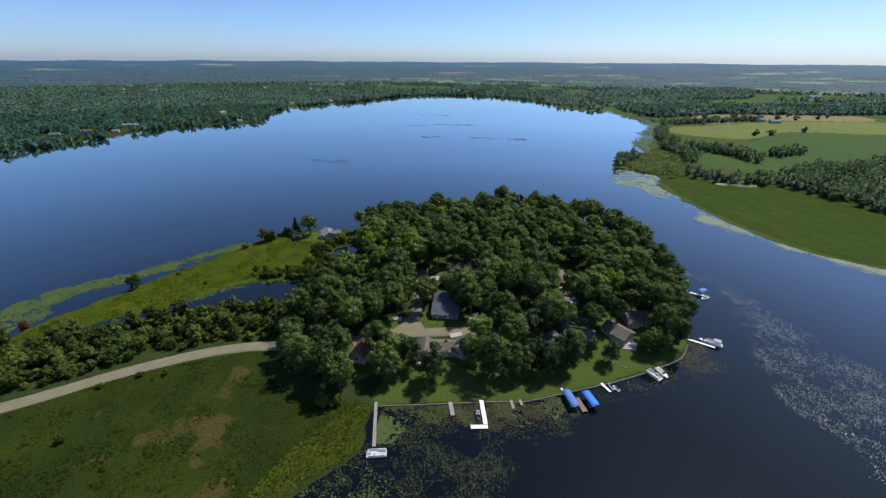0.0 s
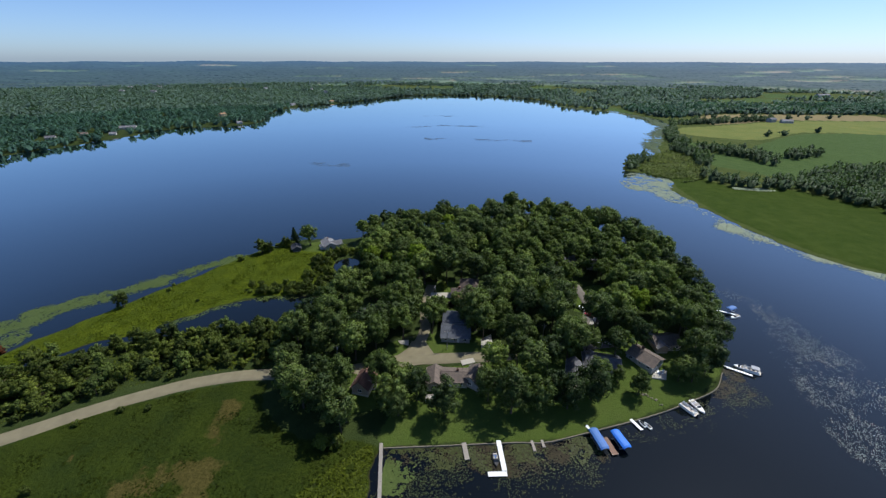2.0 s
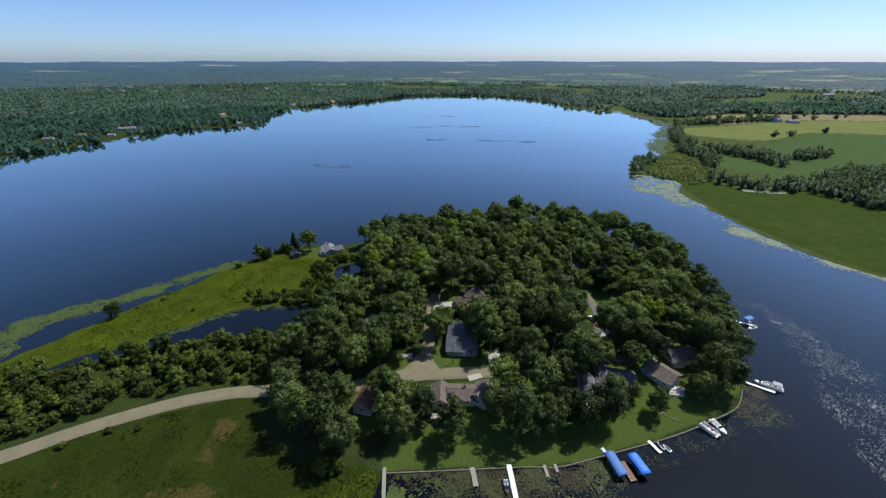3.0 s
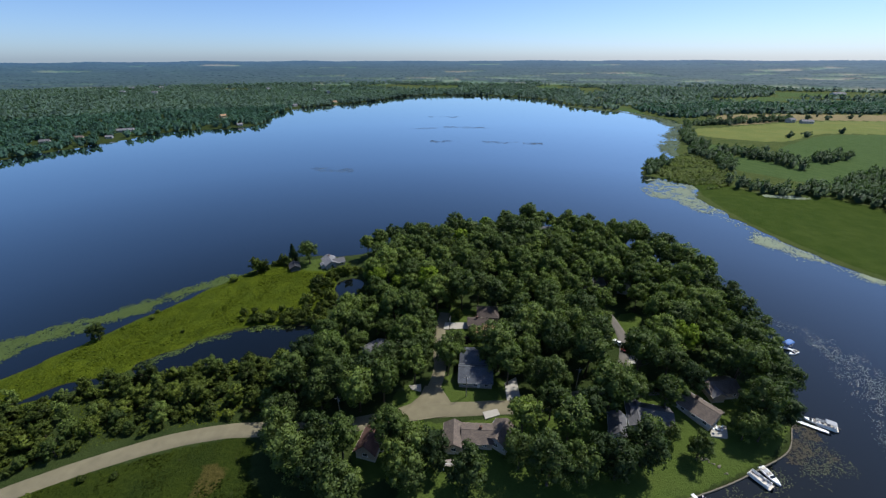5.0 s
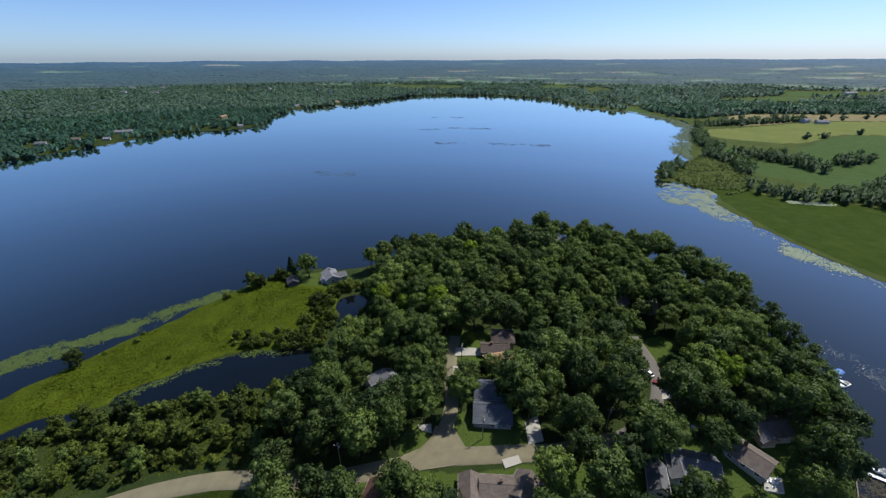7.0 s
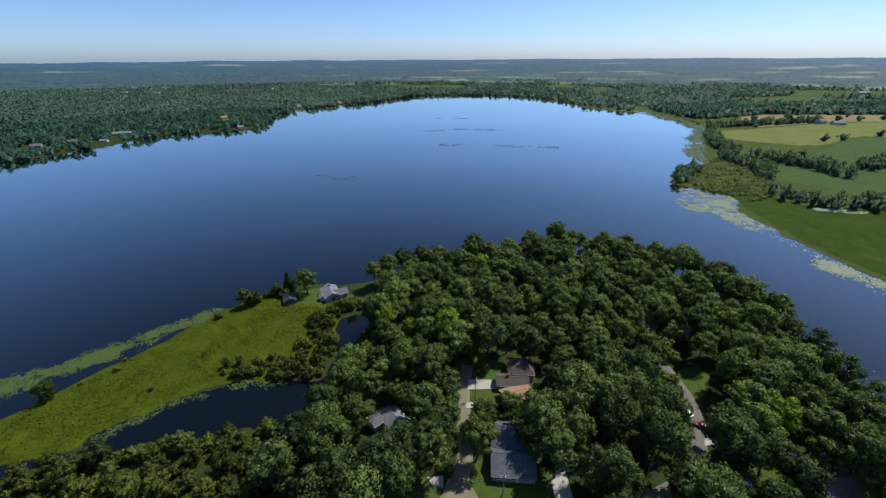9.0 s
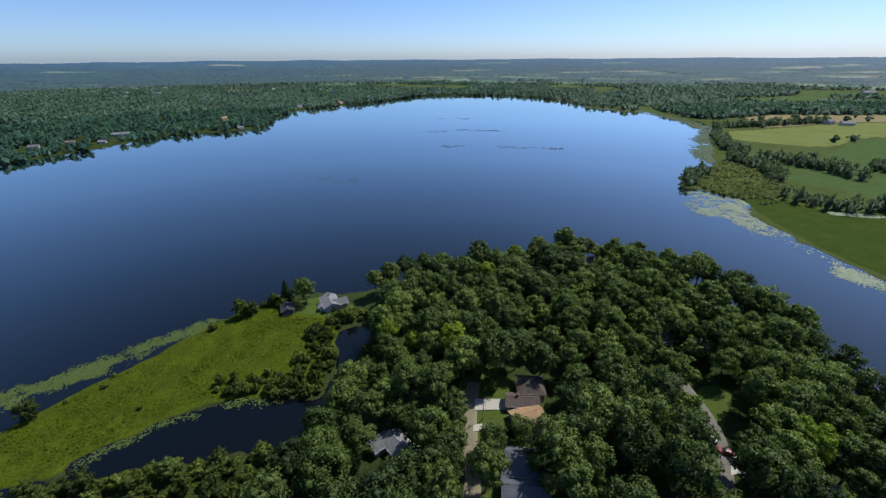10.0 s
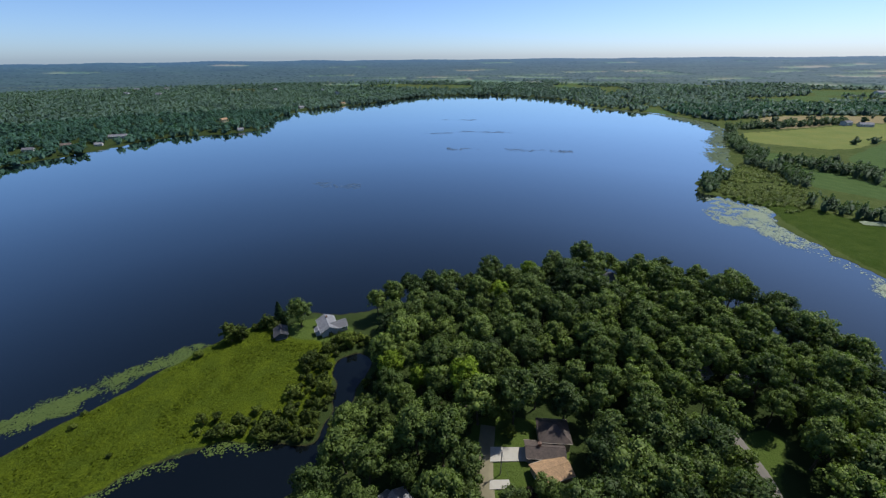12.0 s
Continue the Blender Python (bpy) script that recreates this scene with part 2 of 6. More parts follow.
M = dict(
    water=water_material(),
    ground=ground_material(),
    leaf=foliage("oak_leaves", (0.034, 0.056, 0.023), (0.118, 0.162, 0.050), sheen=0.12),
    leaf_light=foliage("maple_leaves", (0.058, 0.088, 0.026), (0.140, 0.190, 0.052), sheen=0.12),
    leaf_lime=foliage("lime_leaves", (0.130, 0.190, 0.024), (0.165, 0.230, 0.028)),
    leaf_plum=foliage("plum_leaves", (0.035, 0.025, 0.030), (0.055, 0.035, 0.040), 0.15),
    leaf_shrub=foliage("shrub_leaves", (0.046, 0.066, 0.018), (0.130, 0.166, 0.034), sheen=0.1),
    leaf_red=foliage("reddish_leaves", (0.10, 0.030, 0.018), (0.16, 0.050, 0.026), 0.2),
    leaf_fir=foliage("fir_needles", (0.016, 0.035, 0.014), (0.028, 0.050, 0.020), 0.1),
    # aerial haze is put into the next two leaf colours, the second paler
    wood_far=foliage("hazed_leaves", (0.053, 0.116, 0.102), (0.075, 0.146, 0.122), 0.25, patch=0.022, patch_lo=0.5, vary=0.09),
    wood_north=foliage("hazed_pale_leaves", (0.094, 0.152, 0.144), (0.116, 0.182, 0.168), 0.25, patch=0.012, patch_lo=0.55, vary=0.08),
    hedge_leaf=foliage("hedge_leaves", (0.040, 0.071, 0.045), (0.062, 0.100, 0.057), 0.25, patch=0.02, patch_lo=0.7, vary=0.1),
    scrub=foliage("scrub_leaves", (0.110, 0.150, 0.045), (0.170, 0.205, 0.060), 0.3, patch=0.05, patch_lo=0.6, vary=0.2),
    verge=foliage("verge_blades", (0.032, 0.048, 0.006), (0.080, 0.104, 0.011), 0.25),
    reed=foliage("marsh_blades", (0.056, 0.078, 0.006), (0.082, 0.106, 0.008), 0.25),
    reed_dark=foliage("meadow_blades", (0.016, 0.026, 0.003), (0.038, 0.050, 0.006), 0.25),
    bark=plain("bark", (0.085, 0.065, 0.048), 0.9, 0.35, 4),
    road=plain("gravel_road", (0.178, 0.155, 0.092), 0.95, 0.22, 0.3, bump=0.03),
    asphalt=plain("old_asphalt", (0.135, 0.12, 0.10), 0.95, 0.2, 0.4),
    concrete=plain("concrete", (0.36, 0.335, 0.28), 0.85, 0.12, 0.8),
    wood=plain("weathered_boards", (0.28, 0.25, 0.21), 0.85, 0.25, 2.0),
    deckwood=plain("stained_boards", (0.20, 0.12, 0.08), 0.8, 0.25, 2.0),
    white=plain("white_paint", (0.78, 0.78, 0.76), 0.5, 0.06, 1.5),
    alu=plain("aluminium", (0.62, 0.63, 0.65), 0.35, 0.08, 2.0, 0.9),
    blue=plain("blue_vinyl", (0.014, 0.150, 0.60), 0.55, 0.12, 0.8),
    blue_dark=plain("faded_blue_vinyl", (0.050, 0.150, 0.40), 0.6, 0.15, 0.8),
    dark=plain("black_rubber", (0.02, 0.02, 0.022), 0.6, 0.2, 4),
    grey=plain("grey_vinyl", (0.30, 0.31, 0.33), 0.6, 0.15, 2),
    beige=plain("beige_vinyl", (0.55, 0.49, 0.40), 0.6, 0.12, 2),
    redpaint=plain("red_car_paint", (0.20, 0.015, 0.015), 0.3, 0.1, 1),
    stone=plain("shore_stone", (0.19, 0.165, 0.12), 0.9, 0.3, 1.5, bump=0.05),
    brick=plain("brick", (0.169, 0.0975, 0.0675), 0.9, 0.25, 5),
    roof_grey=shingles("grey_shingles", (0.1275, 0.1275, 0.136)),
    # for the cabin: dark roof and walls with tree shade in their colour
    roof_dark_shaded=shingles("dark_shaded_shingles", (0.045, 0.045, 0.05)),
    side_shaded=siding("shaded_siding", (0.07, 0.075, 0.08)),
    roof_blue=shingles("slate_shingles", (0.09061, 0.101, 0.1185)),
    roof_brown=shingles("brown_shingles", (0.1403, 0.1107, 0.088)),
    roof_red=shingles("red_brown_shingles", (0.17, 0.085, 0.062)),
    # dark brown roof, with shade also put into its colour
    roof_brown_shaded=shingles("shaded_brown_shingles", (0.085, 0.064, 0.052)),
    roof_tan=shingles("tan_shingles", (0.33, 0.21, 0.11)),
    roof_pale=shingles("pale_shingles", (0.190, 0.190, 0.198)),
    side_white=siding("white_siding", (0.46, 0.46, 0.45)),
    side_grey=siding("grey_siding", (0.36, 0.37, 0.38)),
    side_tan=siding("tan_siding", (0.34, 0.285, 0.22)),
    side_yellow=siding("yellow_siding", (0.62, 0.52, 0.28)),
)


def glass_material():
    m = Nodes("window_glass")
    m.colour((0.02, 0.025, 0.03))
    m.set(Roughness=0.05, IOR=1.5)
    return m.mat


def pad_material(name, dark, light, rough):
    m = Nodes(name)
    geo = m.add("ShaderNodeNewGeometry")
    m.colour(m.mix(m.noise(0.3, 3, vec=geo.outputs["Position"]), m.ramp(geo.outputs["Random Per Island"], (0.0, dark), (1.0, light)), dark))
    m.set(Roughness=rough)
    m.bsdf.inputs["Specular IOR Level"].default_value = 0.12 if rough >= 0.5 else 0.5
    return m.mat


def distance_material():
    """Farthest woods and fields; blue haze painted in as emission that grows with distance."""
    m = Nodes("hazy_distance")
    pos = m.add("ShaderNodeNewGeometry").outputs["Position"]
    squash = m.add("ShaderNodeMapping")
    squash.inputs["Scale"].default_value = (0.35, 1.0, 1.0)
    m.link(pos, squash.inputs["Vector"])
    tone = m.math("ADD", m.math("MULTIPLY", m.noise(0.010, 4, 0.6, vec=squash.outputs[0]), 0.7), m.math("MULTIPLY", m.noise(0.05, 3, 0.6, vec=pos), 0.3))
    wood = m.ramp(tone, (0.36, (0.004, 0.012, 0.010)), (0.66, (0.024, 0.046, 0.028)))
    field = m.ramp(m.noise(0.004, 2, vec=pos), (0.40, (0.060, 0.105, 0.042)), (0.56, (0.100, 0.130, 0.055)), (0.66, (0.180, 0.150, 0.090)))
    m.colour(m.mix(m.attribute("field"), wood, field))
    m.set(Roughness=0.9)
    # this glow stands in for haze: bluer and brighter the farther off
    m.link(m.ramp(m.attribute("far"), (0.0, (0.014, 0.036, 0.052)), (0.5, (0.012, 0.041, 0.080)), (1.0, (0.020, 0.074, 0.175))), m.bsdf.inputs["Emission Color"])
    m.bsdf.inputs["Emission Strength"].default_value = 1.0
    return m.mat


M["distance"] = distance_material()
M["glass"] = glass_material()
M["pad"] = pad_material("lily_leaf", (0.030, 0.038, 0.011), (0.074, 0.084, 0.026), 0.55)
M["pad_gloss"] = pad_material("wet_lily_leaf", (0.050, 0.065, 0.045), (0.110, 0.125, 0.095), 0.32)
M["algae"] = pad_material("duckweed", (0.050, 0.074, 0.016), (0.098, 0.126, 0.034), 0.5)
# blue of dimmed sky reflection on water, put into the base colour
M["lake_dim_blue"] = pad_material("sunken_weed", (0.050, 0.084, 0.130), (0.070, 0.110, 0.160), 0.5)
M["weed"] = pad_material("brown_weed", (0.018, 0.014, 0.006), (0.052, 0.042, 0.018), 0.6)
M["algae_pale"] = pad_material("pale_duckweed", (0.170, 0.205, 0.120), (0.270, 0.305, 0.200), 0.5)


# ---- geometry helpers ----
class Geo:
    """Collects corners and faces for one mesh."""

    def __init__(self):
        self.v, self.f = [], []

    def poly(self, pts):
        n = len(self.v)
        self.v += [tuple(p) for p in pts]
        self.f.append(tuple(range(n, n + len(pts))))

    def hexa(self, low, high):
        """A block between two quads, low and high, both counter-clockwise from above."""
        n = len(self.v)
        self.v += [tuple(p) for p in low] + [tuple(p) for p in high]
        self.f += [(n + 3, n + 2, n + 1, n), (n + 4, n + 5, n + 6, n + 7)]
        self.f += [(n + i, n + (i + 1) % 4, n + 4 + (i + 1) % 4, n + 4 + i) for i in range(4)]

    def box(self, x0, x1, y0, y1, z0, z1, chamfer=0.0):
        low = [(x0, y0, z0), (x1, y0, z0), (x1, y1, z0), (x0, y1, z0)]
        c = chamfer
        if c:
            mid = [(x, y, z1 - c) for x, y, _ in low]
            self.hexa(low, mid)
            self.f.pop(-5)
            top = [(x0 + c, y0 + c, z1), (x1 - c, y0 + c, z1), (x1 - c, y1 - c, z1), (x0 + c, y1 - c, z1)]
            self.hexa(mid, top)
            self.f.pop(-6)
        else:
            self.hexa(low, [(x, y, z1) for x, y, _ in low])

    def tube(self, a, b, ra, rb=None, n=8):
        rb = ra if rb is None else rb
        a, b = Vector(a), Vector(b)
        q = (b - a).to_track_quat("Z", "Y")
        k = len(self.v)
        for p, r in ((a, ra), (b, rb)):
            self.v += [tuple(p + q @ Vector((r * math.cos(2 * math.pi * i / n), r * math.sin(2 * math.pi * i / n), 0))) for i in range(n)]
        self.f += [(k + i, k + (i + 1) % n, k + n + (i + 1) % n, k + n + i) for i in range(n)]
        self.f += [tuple(range(k + n - 1, k - 1, -1)), tuple(range(k + n, k + 2 * n))]

    def loft(self, rings, caps=True):
        k, n = len(self.v), len(rings[0])
        for r in rings:
            self.v += [tuple(p) for p in r]
        for j in range(len(rings) - 1):
            self.f += [(k + j * n + i, k + j * n + (i + 1) % n, k + (j + 1) * n + (i + 1) % n, k + (j + 1) * n + i) for i in range(n)]
        if caps:
            self.f += [tuple(range(k + n - 1, k - 1, -1)), tuple(range(k + (len(rings) - 1) * n, k + len(rings) * n))]

    def mesh(self, name, material, smooth=False):
        me = bpy.data.meshes.new(name)
        me.from_pydata(self.v, [], self.f)
        me.materials.append(material)
        if smooth:
            me.shade_smooth()
        me.update()
        return me


def part(name, geo, material, parent, label="", smooth=False):
    """One mesh object under a thing or a part."""
    me = geo if isinstance(geo, bpy.types.Mesh) else geo.mesh(name, material, smooth)
    ob = new(name, me)
    ob.parent = parent
    return tagged(ob, label)


def thing(name, label, category, m=None, group=""):
    ob = new(name)
    ob.empty_display_size = 0.3
    if m is not None:
        ob.matrix_basis = m
    return tagged(ob, label, category, group)


def raw_mesh(name, verts, faces, material, loops=None):
    """A mesh out of numpy arrays; faces all of one size."""
    me = bpy.data.meshes.new(name)
    n, k = faces.shape
    me.vertices.add(len(verts))
    me.vertices.foreach_set("co", np.ascontiguousarray(verts, np.float32).ravel())
    me.loops.add(n * k)
    me.loops.foreach_set("vertex_index", np.ascontiguousarray(faces, np.int32).ravel())
    me.polygons.add(n)
    me.polygons.foreach_set("loop_start", np.arange(0, n * k, k, dtype=np.int32))
    me.update(calc_edges=True)
    me.materials.append(material)
    return me


# ---- the plan: shores, covers, heights ----
def curve(pts, n=6):
    """A smooth closed line through the given corners."""
    p = np.array(pts, float)
    out = []
    for i in range(len(p)):
        a, b, c, d = p[i - 1], p[i], p[(i + 1) % len(p)], p[(i + 2) % len(p)]
        for t in np.arange(n) / n:
            out.append(0.5 * (2 * b + (c - a) * t + (2 * a - 5 * b + 4 * c - d) * t * t + (3 * b - a - 3 * c + d) * t ** 3))
    return np.array(out)


def inside(poly, x, y):
    """Metres inside a closed line (minus: outside)."""
    x, y = np.asarray(x, float), np.asarray(y, float)
    d, odd = np.full(x.shape, 1e12), np.zeros(x.shape, bool)
    for a, b in zip(poly, np.roll(poly, -1, 0)):
        e = b - a
        t = np.clip(((x - a[0]) * e[0] + (y - a[1]) * e[1]) / max(e @ e, 1e-9), 0, 1)
        d = np.minimum(d, (x - a[0] - t * e[0]) ** 2 + (y - a[1] - t * e[1]) ** 2)
        cross = (a[1] > y) != (b[1] > y)
        if e[1]:
            odd ^= cross & (x < a[0] + (y - a[1]) / e[1] * e[0])
    return np.where(odd, 1, -1) * np.sqrt(d)


def hash2(i, j, s):
    h = (i.astype(np.int64) * 374761393 + j.astype(np.int64) * 668265263 + s * 974711) & 0x7FFFFFFF
    h = ((h ^ (h >> 13)) * 1274126177) & 0x7FFFFFFF
    return ((h ^ (h >> 16)) & 0xFFFF) / 65535.0


def rough(x, y, size, seed=0):
    """Smooth value noise, -1 to 1."""
    x, y = np.asarray(x, float) / size, np.asarray(y, float) / size
    i, j = np.floor(x), np.floor(y)
    u, v = x - i, y - j
    u, v = u * u * (3 - 2 * u), v * v * (3 - 2 * v)
    a, b, c, d = hash2(i, j, seed), hash2(i + 1, j, seed), hash2(i, j + 1, seed), hash2(i + 1, j + 1, seed)
    return 2 * ((a * (1 - u) + b * u) * (1 - v) + (c * (1 - u) + d * u) * v) - 1


def step(a, b, x):
    t = np.clip((x - a) / (b - a), 0, 1)
    return t * t * (3 - 2 * t)


LAKE = curve([(420, 130), (300, 195), (245, 231), (213, 255), (193, 301), (184, 346), (182, 400), (187, 433), (168, 458), (154, 470), (160, 492), (202, 545), (232, 566), (257, 634), (302, 729), (342, 819), (349, 926), (298, 1047), (214, 1149), (158, 1311), (54, 1411), (-50, 1446), (-176, 1443), (-278, 1400), (-334, 1259), (-387, 1169), (-468, 1066), (-495, 924), (-438, 770), (-545, 681), (-571, 605), (-589, 541), (-613, 460), (-720, 380), (-900, 250), (-900, -100), (-500, -400), (100, -500), (500, -300), (520, 30)])
POINT = curve([(-33, 99), (-10, 103), (10, 106), (20, 107), (36, 113), (59, 122), (75, 130), (87, 137), (94, 146), (101, 160), (108, 178), (111, 198), (110, 218), (106, 242), (98, 262), (87, 284), (68, 302), (44, 311), (20, 311), (-5, 304), (-30, 291), (-58, 278), (-85, 261), (-104, 254), (-118, 254), (-134, 246), (-150, 226), (-166, 196), (-180, 170), (-193, 148), (-201, 130), (-210, 108), (-240, 90), (-330, 60), (-560, 40), (-1000, 20), (-1000, -90), (-560, -80), (-260, -70), (-120, -30), (-78, 20), (-58, 52), (-44, 72), (-34, 84)])
POND = curve([(-99, 183), (-112, 182), (-123, 177), (-134, 169), (-144, 160), (-152, 152), (-148, 146), (-136, 149), (-122, 154), (-108, 158), (-94, 162), (-82, 170), (-80, 186), (-79, 200), (-77, 214), (-77, 226), (-85, 230), (-91, 223), (-88, 211), (-85, 198), (-86, 187), (-90, 184.5)])
POND_WEST = curve([(-150, 146), (-158, 145), (-168, 140), (-180, 130), (-190, 124), (-185, 121.5), (-174, 130), (-162, 137), (-152, 141)])
GROVE = curve([(-74, 124), (-60, 104), (-42, 103), (-20, 112), (20, 114), (60, 130), (88, 146), (101, 178), (105, 218), (103, 246), (88, 282), (62, 300), (20, 306), (-30, 286), (-60, 273), (-88, 255), (-76, 238), (-70, 226), (-71, 200), (-73, 182), (-77, 168), (-80, 158), (-84, 138)])
LAWN = curve([(-34, 101), (-10, 104), (20, 108), (40, 115), (75, 131), (94, 147), (88, 152), (60, 142), (30, 132), (-5, 122), (-28, 118)])
YARD = curve([(-27, 138), (-4, 142), (0, 152), (-12, 160), (-27, 152)])
YARD_NORTH = curve([(-30, 168), (-12, 166), (-4, 190), (-16, 200), (-34, 196)])
YARD_SOUTH = curve([(-46, 112), (-28, 117), (0, 121), (40, 134), (86, 150), (92, 162), (78, 168), (52, 160), (28, 148), (4, 140), (-20, 134), (-50, 130)])
YARD_EAST = curve([(42, 180), (50, 181), (56, 190), (64, 203), (55, 204), (48, 194)])
YARD_WEST = curve([(-41, 137.5), (-33, 141.5), (-33.5, 147), (-38, 149), (-42, 144)])
YARD_SHORE = curve([(-126, 236), (-112, 250), (-92, 244), (-94, 232), (-112, 228)])
MARSH = curve([(-98, 229), (-118, 232), (-134, 242), (-150, 222), (-166, 193), (-180, 167), (-193, 143), (-200, 126), (-215, 106), (-190, 110), (-180, 126), (-160, 142), (-146, 158), (-128, 178), (-100, 187), (-90, 200)])
MEADOW = curve([(-84, 122), (-100, 119), (-122, 109), (-140, 99), (-165, 80), (-240, 50), (-260, -40), (-120, -20), (-76, 20), (-50, 65), (-35, 84), (-35, 100), (-60, 100), (-78, 110)])
BELT = curve([(-84, 131), (-100, 127), (-124, 119), (-142, 108), (-165, 92), (-200, 75), (-230, 70), (-222, 92), (-198, 115), (-174, 129), (-154, 139), (-146, 145), (-124, 156), (-104, 162), (-88, 166), (-80, 150)])
REEDS = curve([(165, 462), (190, 430), (185, 405), (187, 346), (197, 303), (217, 257), (250, 232), (310, 205), (420, 150), (600, 250), (420, 330), (322, 360), (290, 402), (240, 410), (215, 450)])
CROPS = [curve(p, 3) for p in ([(262, 505), (284, 472), (318, 436), (372, 436), (500, 520), (640, 640), (672, 720), (520, 722), (420, 655), (372, 610), (360, 575), (300, 570)], [(285, 590), (330, 585), (318, 640), (300, 640)])]
HAY = curve([(322, 735), (360, 690), (417, 668), (520, 735), (670, 735), (900, 850), (800, 905), (600, 875), (430, 815), (352, 790)], 3)
STRAW = curve([(425, 830), (600, 890), (800, 920), (820, 1000), (600, 985), (470, 960)], 3)
# far fields: x, y, half width, half depth, turn
FIELDS = [(-1950, 1690, 190, 70, 38), (-1590, 1620, 140, 60, 38), (-390, 2430, 90, 90, 8), (-120, 2080, 110, 70, 5), (40, 2010, 120, 80, 0), (160, 2400, 160, 110, 0), (380, 1985, 150, 70, -8), (640, 2300, 190, 110, -14), (880, 1330, 110, 60, -30), (1010, 1490, 90, 90, -30), (-700, 1900, 90, 60, 20), (1250, 1750, 160, 90, -34)]


def in_fields(x, y):
    """Metres inside the nearest far field (minus: outside)."""
    best = np.full(np.shape(x), -1e6)
    for fx, fy, hw, hd, turn in FIELDS:
        c, k = math.cos(radians(turn)), math.sin(radians(turn))
        u, v = (x - fx) * c + (y - fy) * k, -(x - fx) * k + (y - fy) * c
        best = np.maximum(best, np.minimum(hw - np.abs(u), hd - np.abs(v)))
    return best


ROADS = {
    "road": ([(-420, 20), (-240, 52), (-190, 70), (-163, 85), (-150, 94), (-138, 103), (-122, 113), (-108, 120), (-92, 125), (-76, 127), (-60, 128), (-43, 133), (-28, 138), (-10, 141), (8, 144), (26, 150)], 5.7, "road"),
    "lane": ([(-36, 135), (-29, 146), (-27, 158), (-28, 166), (-29.5, 180), (-29, 196)], 4.6, "road"),
    "east_lane": ([(26, 150), (38, 158), (46, 170), (50, 186), (48, 204)], 4.2, "asphalt"),
}


def spread(pts, n=8):
    """A smooth open line through the given points."""
    p = np.array(pts, float)
    p = np.vstack([2 * p[0] - p[1], p, 2 * p[-1] - p[-2]])
    out = []
    for i in range(1, len(p) - 2):
        a, b, c, d = p[i - 1:i + 3]
        for t in np.arange(n) / n:
            out.append(0.5 * (2 * b + (c - a) * t + (2 * a - 5 * b + 4 * c - d) * t * t + (3 * b - a - 3 * c + d) * t ** 3))
    return np.array(out + [p[-2]])


def off_line(line, x, y):
    x, y = np.asarray(x, float), np.asarray(y, float)
    d = np.full(x.shape, 1e12)
    for a, b in zip(line[:-1], line[1:]):
        e = b - a
        t = np.clip(((x - a[0]) * e[0] + (y - a[1]) * e[1]) / max(e @ e, 1e-9), 0, 1)
        d = np.minimum(d, (x - a[0] - t * e[0]) ** 2 + (y - a[1] - t * e[1]) ** 2)
    return np.sqrt(d)


ROAD_LINES = {k: spread(v[0]) for k, v in ROADS.items()}


def land(x, y):
    """Metres ashore (minus: out on the water)."""
    lake, point = inside(LAKE, x, y), inside(POINT, x, y)
    wob = 1.2 * rough(x, y, 9, 3) + 0.6 * rough(x, y, 3.5, 4)
    far = np.hypot(np.asarray(x) - 0, np.asarray(y) - 150) > 260
    wob = np.where(far, wob * 3 + 5 * rough(x, y, 40, 5), wob)
    mown = inside(LAWN, x, y) > -6
    wob = np.where(mown, wob * 0.25, wob)
    sd = np.maximum(-lake, point) + wob
    ponds = np.maximum(inside(POND, x, y), inside(POND_WEST, x, y)) + 1.6 * rough(x, y, 6, 8)
    return np.minimum(sd, -ponds)


def height(x, y, sd=None):
    x, y = np.asarray(x, float), np.asarray(y, float)
    sd = land(x, y) if sd is None else sd
    h = np.where(sd > 0, 0.12 + 0.5 * step(0, 3, sd) + 0.5 * step(0, 20, sd), np.maximum(-2.0, sd * 0.3 + 0.12))
    h = h + 2.2 * step(0, 28, inside(GROVE, x, y)) * step(0, 6, sd)
    h = h + step(0, 5, sd) * (0.10 * rough(x, y, 7, 1) + 0.25 * rough(x, y, 31, 2)) * step(3, 9, np.minimum.reduce([off_line(l, x, y) for l in ROAD_LINES.values()]))
    r = np.hypot(x, y - 150)
    h = h + step(10, 300, sd) * np.where(r > 250, 4 * rough(x, y, 400, 9) + 4, 0)
    return h + 76 * step(2600, 4950, r)


